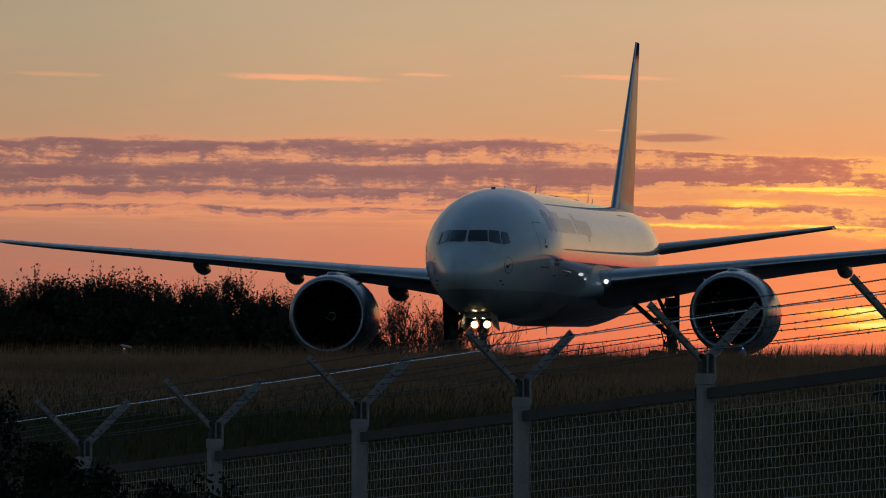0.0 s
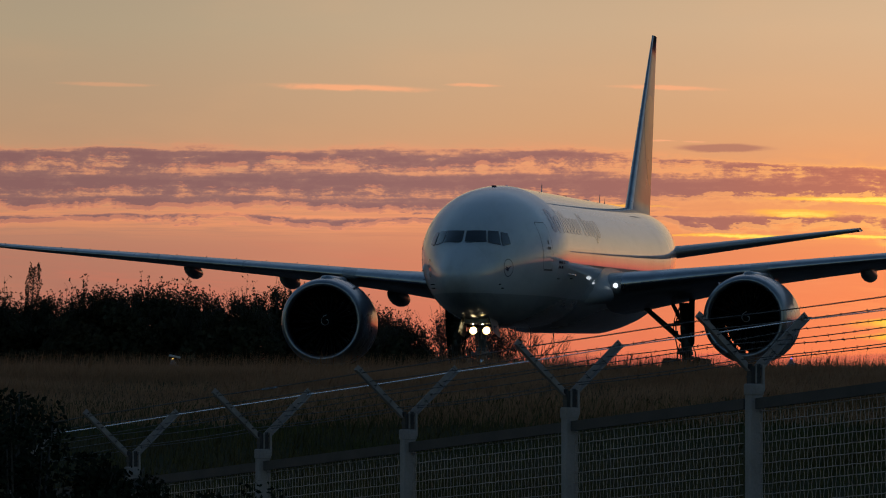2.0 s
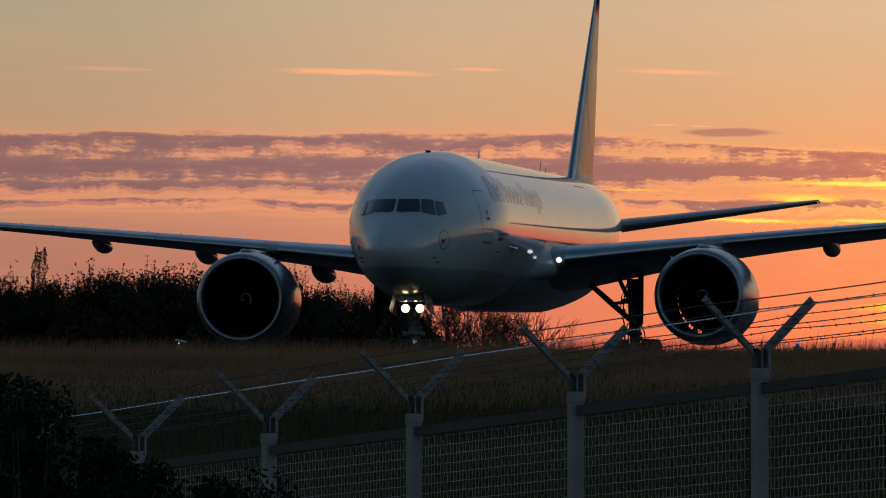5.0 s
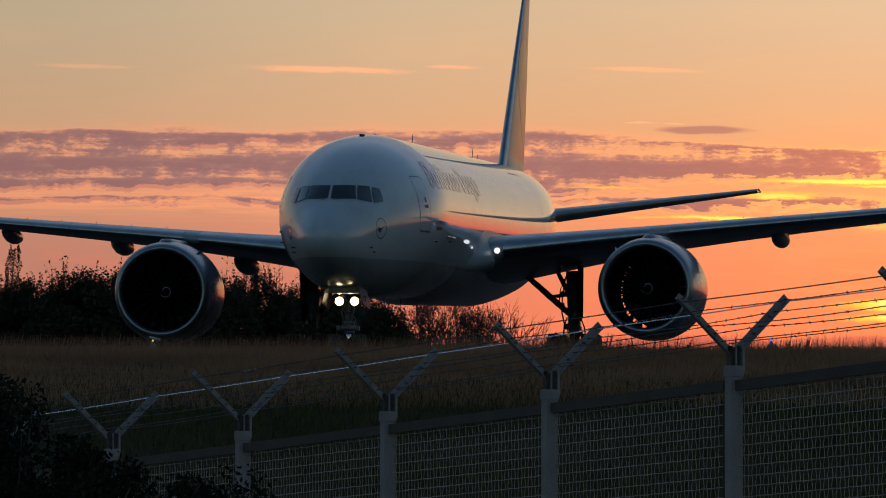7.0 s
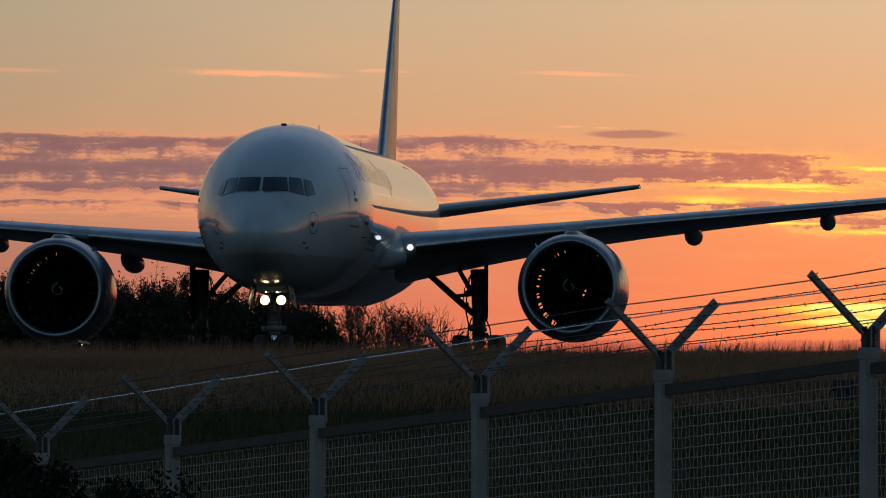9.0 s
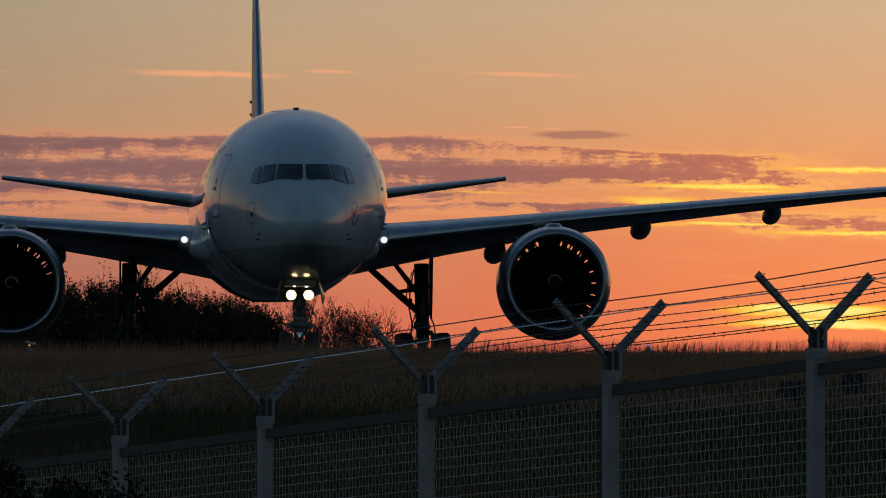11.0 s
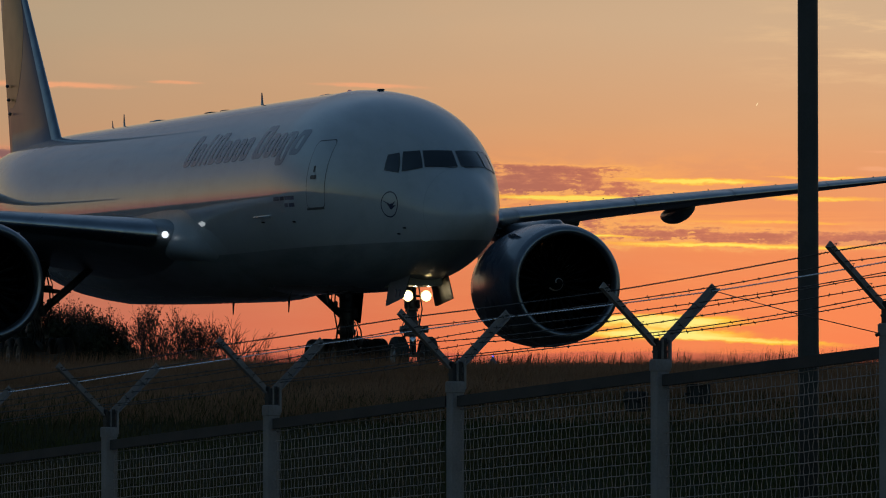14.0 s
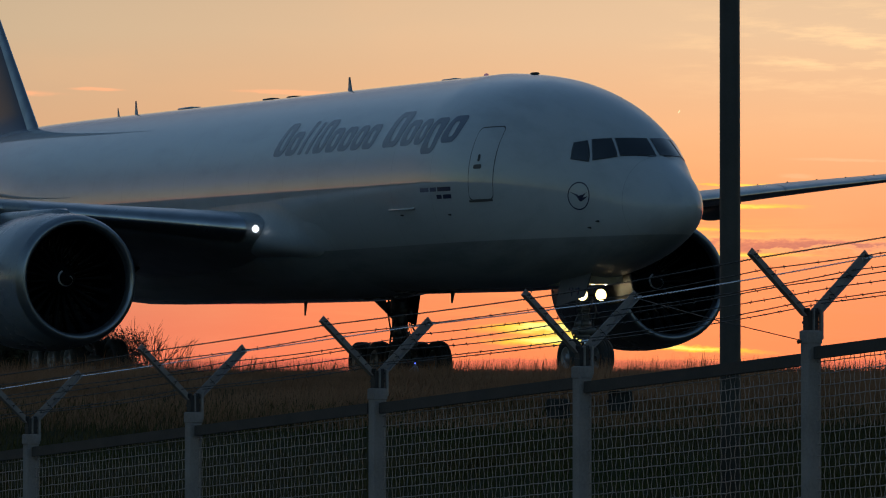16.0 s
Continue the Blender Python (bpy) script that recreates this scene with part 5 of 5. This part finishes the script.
def build_fence():
    post, panel = build_post(), build_panel()
    for i in range(0, 10):
        m = Matrix.Translation(post_top(i)) @ Matrix.Rotation(radians(ANGLE), 4, "Z")
        (copy_thing(post, m) if i else post).matrix_basis = m
        (copy_thing(panel, m) if i else panel).matrix_basis = m
    strand("barbed_wire", 1, 0.93, "coil", 0, 9, "bright toothed wire strung along the fence arms")
    strand("barbed_wire", -1, 0.91, "coil", 0, 9, "toothed wire strung along the fence arms")
    for side in (-1, 1):
        for k in (0.12, 0.42, 0.72):
            strand("barbed_wire", side, k, "barb", 0, 9, "rusty barbed wire strung along the fence arms")
    # a bare, bright stretch of the dark strand
    sh, a, b = Shape(), arm_point(2, -1, 0.91), arm_point(3, -1, 0.91)
    sh.tube([a.lerp(b, 0.31 + 0.004 * k) + Vector((0, 0, 0.004 * (-1) ** k - 0.008)) for k in range(28)], 0.0045, 4)
    tagged(sh.into("wire_splice", RAZOR, smooth=False), "short bright wire splice on the dark strand", "wire")
    # a bracing wire and two small plates clipped to the mesh
    sh = Shape()
    a, b = arm_point(6, 1, 0.95), post_top(7) + Vector((-0.05, 0, -0.06))
    sh.tube([a, (a + b) / 2 - Vector((0, 0, 0.01)), b], 0.003, 5)
    sh.tube([b + Vector((-0.03, 0, -0.01)), b + Vector((0.03, 0, 0.01))], 0.012, 6)
    tagged(sh.into("bracing_wire", RUSTY), "thin bracing wire from arm to post", "wire")
    for i, t in ((5, 0.868), (6, 0.155)):
        p = post_top(i) + (post_top(i + 1) - post_top(i)) * t
        sh = Shape()
        sh.box((0, 0.035, 0), (0.24, 0.03, 0.125), 0.008)
        for k in (-1, 1):
            sh.tube([(0.07 * k, 0.04, 0), (0.07 * k, -0.012, 0)], 0.008, 6)
        tagged(sh.into("fence_plate", TYRE, smooth=False, at=Matrix.Translation(p + Vector((0, 0, -0.246))) @ Matrix.Rotation(radians(ANGLE), 4, "Z")), "small dark plate clipped to the fence mesh", "plate")


build_fence()


# ---- lamp pole ----
def build_pole():
    thing = tagged(empty("street_lamp", pose(6.19, 53.0, ground_z(6.19, 53.0))), "tall dark steel lamp pole standing behind the fence", "lamp pole")
    sh = Shape()
    sh.lathe([(0.0, 0.0), (0.0, 0.105), (2.0, 0.102), (9.0, 0.094), (11.0, 0.09), (11.0, 0.0)], (0, 0, 0), "Z", 20)
    sh.into("pole", POLE, thing)
    sh = Shape()
    sh.lathe([(0.0, 0.2), (0.03, 0.2), (0.05, 0.12), (0.18, 0.112)], (0, 0, 0), "Z", 20)
    sh.into("base_collar", GALV, thing)


build_pole()


# ---- taxiway lights ----
def build_edge_light(x, y, glow, label, hood):
    thing = tagged(empty("taxiway_light", pose(x, y, ground_z(x, y) + 0.02)), label, "taxiway light")
    sh = Shape()
    sh.lathe([(0.0, 0.0), (0.0, 0.06), (0.10, 0.055), (0.10, 0.15), (0.13, 0.145), (0.25, 0.05), (0.26, 0.035), (0.30, 0.035)], (0, 0, 0), "Z", 18)
    sh.into("base", LIP_METAL, thing, "grey cone base")
    sh = Shape()
    sh.lathe([(0.30, 0.02), (0.31, 0.024), (0.33, 0.02), (0.34, 0.0)], (0, 0, 0), "Z", 16)
    lens = sh.into("lens", glow, thing)
    if hood:
        sh = Shape()
        sh.box((0.05, -0.02, 0.375), (0.3, 0.16, 0.06), 0.02, Euler((0, radians(12), 0)).to_matrix())
        sh.into("hood", SPIRAL, thing, "pale hood")


build_edge_light(8.37, 141.0, LAMP_BLUE, "blue taxiway edge light on a grey cone", False)
build_edge_light(-7.43, 141.5, LAMP_AMBER, "amber guard light with a pale hood", True)


# ---- bushes beyond the taxiway ----
def leaf_cloud(rnd, centres, count, size):
    """Small leaf quads scattered round twigs."""
    n = count
    idx = rnd.integers(0, len(centres), n)
    c = np.array([p[:3] for p in centres])[idx]
    r = np.array([p[3] for p in centres])[idx]
    d = rnd.normal(size=(n, 3))
    d /= np.linalg.norm(d, axis=1)[:, None]
    rad = r * rnd.random(n) ** 0.42
    p = c + d * rad[:, None] * np.array([1, 1, 0.85])
    a = rnd.normal(size=(n, 3))
    a /= np.linalg.norm(a, axis=1)[:, None]
    b = np.cross(a, rnd.normal(size=(n, 3)))
    b /= np.linalg.norm(b, axis=1)[:, None]
    s = size * (0.5 + rnd.random(n))[:, None]
    v = np.stack([p - a * s, p + b * s * 0.55, p + a * s, p - b * s * 0.55], axis=1).reshape(-1, 3)
    return v, np.arange(4 * n).reshape(n, 4)


def big_mesh(name, verts, quads, mat, per=4):
    me = bpy.data.meshes.new(name)
    nv, nf = len(verts), len(quads)
    me.vertices.add(nv)
    me.vertices.foreach_set("co", np.asarray(verts, dtype=np.float32).ravel())
    me.loops.add(nf * per)
    me.loops.foreach_set("vertex_index", np.asarray(quads, dtype=np.int32).ravel())
    me.polygons.add(nf)
    me.polygons.foreach_set("loop_start", np.arange(0, nf * per, per, dtype=np.int32))
    me.update(calc_edges=True)
    me.materials.append(mat)
    return me


def build_bush(x, y, height, width, seed, density=1.0, bare=False, label="dark leafy bush beyond the taxiway"):
    rnd = np.random.default_rng(seed)
    py = random.Random(seed)
    thing = tagged(empty("bush", pose(x, y, -0.05)), label, "bush", "bushes beyond the taxiway")
    wood, tips, fine = Shape(), [], []

    def crest(a):
        """Height of the crown's outline at the share a of its half width."""
        return height * (0.88 - 0.30 * a * a) + 0.3 * noise.noise((a * 3.0, seed * 1.7, 0.0))
    for s in range(7 if bare else 5):
        a = py.uniform(-0.8, 0.8)
        top = Vector((a * width * 0.5, py.uniform(-0.3, 0.3) * width, crest(a) * py.uniform(0.85, 1.1)))
        mid = Vector((top.x * 0.45 + py.uniform(-0.2, 0.2), top.y * 0.4, top.z * 0.5))
        base = Vector((py.uniform(-0.2, 0.2) * width * 0.4, py.uniform(-0.2, 0.2), 0))
        wood.tube([base, mid, top], [0.10, 0.06, 0.012], 5)
        for j in range(16 if bare else 6):
            k = py.uniform(0.25, 1.0)
            p = base.lerp(mid, k * 2) if k < 0.5 else mid.lerp(top, k * 2 - 1)
            q = p + Vector((py.uniform(-1, 1), py.uniform(-1, 1), py.uniform(0.2, 1.1))) * (0.22 * width * (1.15 - k) + 0.35)
            wood.tube([p, (p + q) / 2 + Vector((0, 0, 0.08)), q], [0.03, 0.02, 0.008], 4)
            fine.append((*q, 0.16))
            for _ in range(7 if bare else 2):
                e = q + Vector((py.uniform(-0.7, 0.7), py.uniform(-0.7, 0.7), py.uniform(0.3, 1.2))) * 0.7
                wood.tube([q, e], [0.012, 0.005], 3)
                fine.append((*e, py.uniform(0.08, 0.16)))
    if not bare:
        for _ in range(95):   # the dense body
            a = py.uniform(-1.1, 1.1)
            r = py.uniform(0.5, 0.95)
            tips.append((a * width * 0.5, py.uniform(-0.3, 0.3) * width, max(0.3, (crest(a) - r * 0.85 - 0.35) * py.uniform(0.1, 1.0) ** 0.6), r))
        for _ in range(14):   # down to the ground
            tips.append((py.uniform(-0.6, 0.6) * width, py.uniform(-0.3, 0.3) * width, py.uniform(0.2, 1.6), py.uniform(0.7, 1.0)))
        for _ in range(150):   # upright shoots, forked, with small leaves along them
            a = py.uniform(-1.0, 1.0)
            p = Vector((a * width * 0.5, py.uniform(-0.3, 0.3) * width, crest(a) - 1.0))
            q = p + Vector((py.uniform(-0.4, 0.4), 0, py.uniform(0.6, 1.2 + 0.22 * height * py.random() ** 4)))
            wood.tube([p, q], [0.018, 0.006], 3)
            for i in range(7):
                c = p.lerp(q, 0.2 + 0.13 * i)
                fine.append((*c, 0.15 - 0.012 * i))
                if i % 2:
                    d = c + Vector((py.uniform(-0.35, 0.35), py.uniform(-0.2, 0.2), py.uniform(0.1, 0.4)))
                    wood.tube([c, d], [0.009, 0.004], 3)
                    fine.append((*d, 0.10))
    v, q = leaf_cloud(rnd, fine, int((700 if bare else 7000) * density), 0.062)
    if tips:
        v2, q2 = leaf_cloud(rnd, tips, int(17000 * density), 0.18)
        v, q = np.concatenate([v, v2]), np.concatenate([q, q2 + len(v)])
    wood.into("trunk", BARK, thing)
    crown = new("crown", big_mesh("crown", v, q, LEAF))
    crown.parent = thing


def build_bare_shrub(x, y, height, width, seed):
    """A leafless shrub: stems that fan out from one stool and fork again and again."""
    py = random.Random(seed)
    thing = tagged(empty("bush", pose(x, y, -0.05)), "leafless shrub of fanned thin twigs", "bush", "bushes beyond the taxiway")
    wood = Shape()

    def grow(p, d, length, r, level):
        q = p + d * length
        bow = p.lerp(q, 0.5) + Vector((py.uniform(-0.06, 0.06), 0, py.uniform(-0.05, 0.08))) * length
        wood.tube([p, bow, q], [r, r * 0.8, r * 0.5], 4, caps=False)
        if level:
            for k in range(py.choice((2, 3))):
                turn = Vector((d.x + py.uniform(-0.5, 0.5), d.y + py.uniform(-0.4, 0.4), d.z + py.uniform(-0.1, 0.35))).normalized()
                grow(bow.lerp(q, py.uniform(0.2, 1.0)), turn, length * py.uniform(0.45, 0.72), r * 0.55, level - 1)
    for k in range(13):
        a = -1.0 + 2.0 * (k + py.uniform(-0.4, 0.4)) / 12
        d = Vector((a * width / height * 0.75, py.uniform(-0.4, 0.4), 1.0)).normalized()
        grow(Vector((a * 0.5, py.uniform(-0.3, 0.3), 0)), d, height * py.uniform(0.42, 0.6), 0.05, 3)
    wood.into("trunk", BARK, thing)


def build_young_tree(x, height, y):
    """A feather-shaped young tree: one stem, with side shoots that all strive upwards."""
    rnd, py = np.random.default_rng(80), random.Random(80)
    thing = tagged(empty("young_tree", pose(x, y, -0.05)), "thin feather-shaped young tree above the bushes", "tree")
    wood, tips = Shape(), []

    def stem(t):
        return Vector((0.35 * t * t, 0, height * t))
    wood.tube([stem(k / 8) for k in range(9)], [0.09 - 0.0095 * k for k in range(9)], 6)
    for k in range(46):
        t = 0.42 + 0.56 * k / 45
        side = 1 if k % 2 else -1
        reach = (1.25 if t < 0.8 else 1.25 - 3.2 * (t - 0.8)) * py.uniform(0.75, 1.05)
        a = stem(t)
        b = a + Vector((side * 0.40 * reach + 0.08, py.uniform(-0.3, 0.3), 0.62 * reach))
        m = a.lerp(b, 0.5) + Vector((side * 0.05, 0, -0.05))
        wood.tube([a, m, b], [0.022, 0.016, 0.006], 4)
        tips += [(*a.lerp(m, u), 0.08) for u in (0.0, 0.5, 1.0)] + [(*m.lerp(b, u), 0.07) for u in (0.35, 0.7, 1.0)]
    wood.into("trunk", BARK, thing)
    v, q = leaf_cloud(rnd, tips, 1900, 0.06)
    crown = new("crown", big_mesh("crown", v, q, LEAF))
    crown.parent = thing


def build_bushes():
    def at(h, top, y):      # bearing and elevation in degrees to a place and a height
        return math.tan(radians(h)) * y, math.tan(radians(top)) * y + EYE[2]
    rows = [(-5.6, 1.25, 3.4), (-5.0, 1.30, 3.2), (-4.35, 1.22, 3.4), (-3.75, 1.32, 3.2), (-3.25, 1.34, 3.0), (-2.8, 1.27, 2.8), (-2.35, 1.24, 2.8), (-1.95, 1.33, 2.9),
            (-1.5, 1.16, 2.6), (-1.15, 1.10, 2.4), (-0.85, 1.07, 2.0), (-0.62, 0.98, 1.8), (-0.25, 1.03, 1.6), (0.05, 0.9, 2.0), (0.3, 0.84, 2.0)]
    for k, (h, top, w) in enumerate(rows):
        y = 346 + (k * 37 % 11)
        x, z = at(h, top, y)
        if h < -0.5:
            build_bush(x, y, z, w * 1.85, 11 + k, 1.0 if h < -2.5 else 0.5 if h < -1.3 else 0.27)
        else:           # thinner growth: twigs over a low body
            build_bush(x, y, z * 0.36, w * 1.8, 11 + k, 0.4, label="low dark bush beyond the taxiway")
            build_bush(x + 0.6, y + 5, z, w * 1.3, 30 + k, 1.3, True, "nearly bare twiggy bush beyond the taxiway")
    for k, (h, top, w) in enumerate([(0.52, 0.88, 3.0), (0.80, 0.72, 1.8), (-0.1, 0.92, 2.0)]):
        x, z = at(h, top, 343)
        build_bare_shrub(x, 343, z, w, 60 + k)
    build_young_tree(*at(-4.49, 1.44, 352), 352)


build_bushes()


# ---- the dark shrub on this side of the fence ----
def build_shrub():
    rnd, py = np.random.default_rng(5), random.Random(5)
    thing = tagged(empty("shrub", pose(-2.35, 29.0, ground_z(-2.35, 29.0))), "dark leafy shrub in front of the fence", "shrub")
    base_z = ground_z(-2.35, 29.0)
    wood, tips = Shape(), []
    for s in range(60):
        x = py.uniform(-1.2, 1.35)
        top_z = float(np.interp(x, (-2.0, 0.1, 0.4, 1.35), (-0.80, -0.84, -1.18, -1.38))) - base_z + py.uniform(-0.3, 0.05)
        top = Vector((x, py.uniform(-0.6, 0.6), top_z))
        base = Vector((x * 0.4, py.uniform(-0.2, 0.2), 0))
        mid = (base + top) / 2 + Vector((0, 0, 0.2))
        wood.tube([base, mid, top], [0.02, 0.012, 0.004], 5)
        for j in range(9):
            k = py.uniform(0.3, 1)
            p = base.lerp(mid, k * 2) if k < 0.5 else mid.lerp(top, k * 2 - 1)
            tips.append((*(p + Vector((py.uniform(-0.15, 0.15), py.uniform(-0.15, 0.15), py.uniform(-0.05, 0.04)))), py.uniform(0.07, 0.2)))
    wood.into("trunk", BARK, thing)
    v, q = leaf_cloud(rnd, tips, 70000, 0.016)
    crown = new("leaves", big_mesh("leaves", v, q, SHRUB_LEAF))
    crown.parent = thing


build_shrub()


# ---- grass ----
def build_grass():
    rnd = np.random.default_rng(3)

    def field(name, y0, y1, density, tall, mat, label, width, lean=0.35, bend=True):
        n = int(density * sum((0.235 * y + 3) for y in np.arange(y0, y1, 1.0)))
        y = y0 + (y1 - y0) * rnd.random(n) ** 0.8
        x = y * (-0.094 + 0.25 * rnd.random(n))
        patchy = np.array([noise.noise((a * 0.25, b * 0.16, 2.0)) for a, b in zip(x, y)])
        keep = rnd.random(n) < 0.80 + 0.5 * patchy
        x, y, patchy = x[keep], y[keep], patchy[keep]
        n = len(x)
        z = np.array([ground_z(a, b) for a, b in zip(x, y)]) - 0.02
        h = tall * (0.45 + 0.75 * rnd.random(n) ** 1.6) * (1 + 0.5 * patchy)
        a = rnd.random(n) * math.tau
        dx, dy = np.cos(a), np.sin(a)
        lx, ly = lean * h * rnd.normal(size=n) * 0.6 + 0.06 * h, lean * h * rnd.normal(size=n) * 0.6
        w = width * (0.6 + 0.8 * rnd.random(n))
        base = np.stack([x, y, z], 1)
        side = np.stack([dx * w, dy * w, np.zeros(n)], 1)
        mid = base + np.stack([lx * 0.3, ly * 0.3, h * 0.6], 1)
        top = base + np.stack([lx, ly, h], 1)
        v = np.stack([base - side, base + side, mid + side * 0.8, top, mid - side * 0.8], 1).reshape(-1, 3)
        ob = new(name, big_mesh(name, v, np.arange(5 * n).reshape(n, 5), mat, 5))
        tagged(ob, label, "grass", kind="stuff")
    field("tall_grass", 89, 139, 210, 0.225, DRY_GRASS, "tall dry meadow grass in front of the taxiway", 0.0042)
    field("grass_stems", 116, 140, 80, 0.49, DRY_GRASS, "single tall seeding grass stems", 0.0013, 0.15)
    field("meadow_grass", 40, 98, 90, 0.2, GREEN_GRASS, "short dark green meadow grass behind the fence", 0.006)


build_grass()


# ---- what moves ----
TAXI = [(0.0, 1.93, 243.12, 9.71), (0.5, 1.39, 239.61, 9.73), (1.0, 0.78, 236.12, 9.74), (1.5, 0.23, 232.64, 9.76), (2.0, -0.34, 229.21, 9.77), (2.5, -0.91, 225.82, 9.74),
        (3.0, -1.44, 222.49, 9.66), (3.5, -1.92, 219.21, 9.52), (4.0, -2.36, 215.99, 9.33), (4.5, -2.77, 212.83, 9.12), (5.0, -3.16, 209.73, 8.9), (5.5, -3.53, 206.67, 8.68),
        (6.0, -3.91, 203.67, 8.46), (6.5, -4.19, 200.7, 8.21), (7.0, -4.4, 197.78, 7.89), (7.5, -4.55, 194.88, 7.45), (8.0, -4.63, 192.01, 6.83), (8.5, -4.49, 189.15, 5.98),
        (9.0, -4.0, 186.31, 4.86), (9.5, -3.46, 183.47, 3.46), (10.0, -2.65, 180.63, 1.79), (10.5, -1.63, 177.78, -0.13), (11.0, -0.42, 174.92, -2.24), (11.5, 0.95, 172.05, -4.45),
        (12.0, 2.47, 169.17, -6.7), (12.5, 3.96, 166.26, -8.89), (13.0, 5.65, 163.34, -10.97), (13.5, 7.27, 160.41, -12.9), (14.0, 9.03, 157.46, -14.68), (14.5, 10.69, 154.5, -16.32),
        (15.0, 12.53, 151.54, -17.86), (15.5, 14.25, 148.57, -19.26), (16.0, 16.02, 145.63, -20.34)]


def motions():
    walk(airplane, [(t, pose(x, y, 0, 0, 0, 90 - turn)) for t, x, y, turn in TAXI])
    steps = [i * 0.1 for i in range(161)]
    for w in WHEELS:
        place = w.matrix_basis.translation.copy()
        radius = place.z
        # the wheel rolls at about 6 m/s
        walk(w, [(t, pose(*place, 0, -math.degrees((6.95 * t - 0.035 * t * t) / radius), 0)) for t in steps])
    for fan in FANS:
        place = fan.matrix_basis.translation.copy()
        walk(fan, [(t, pose(*place, 77.0 * t * 10, 0, 0)) for t in steps])


motions()
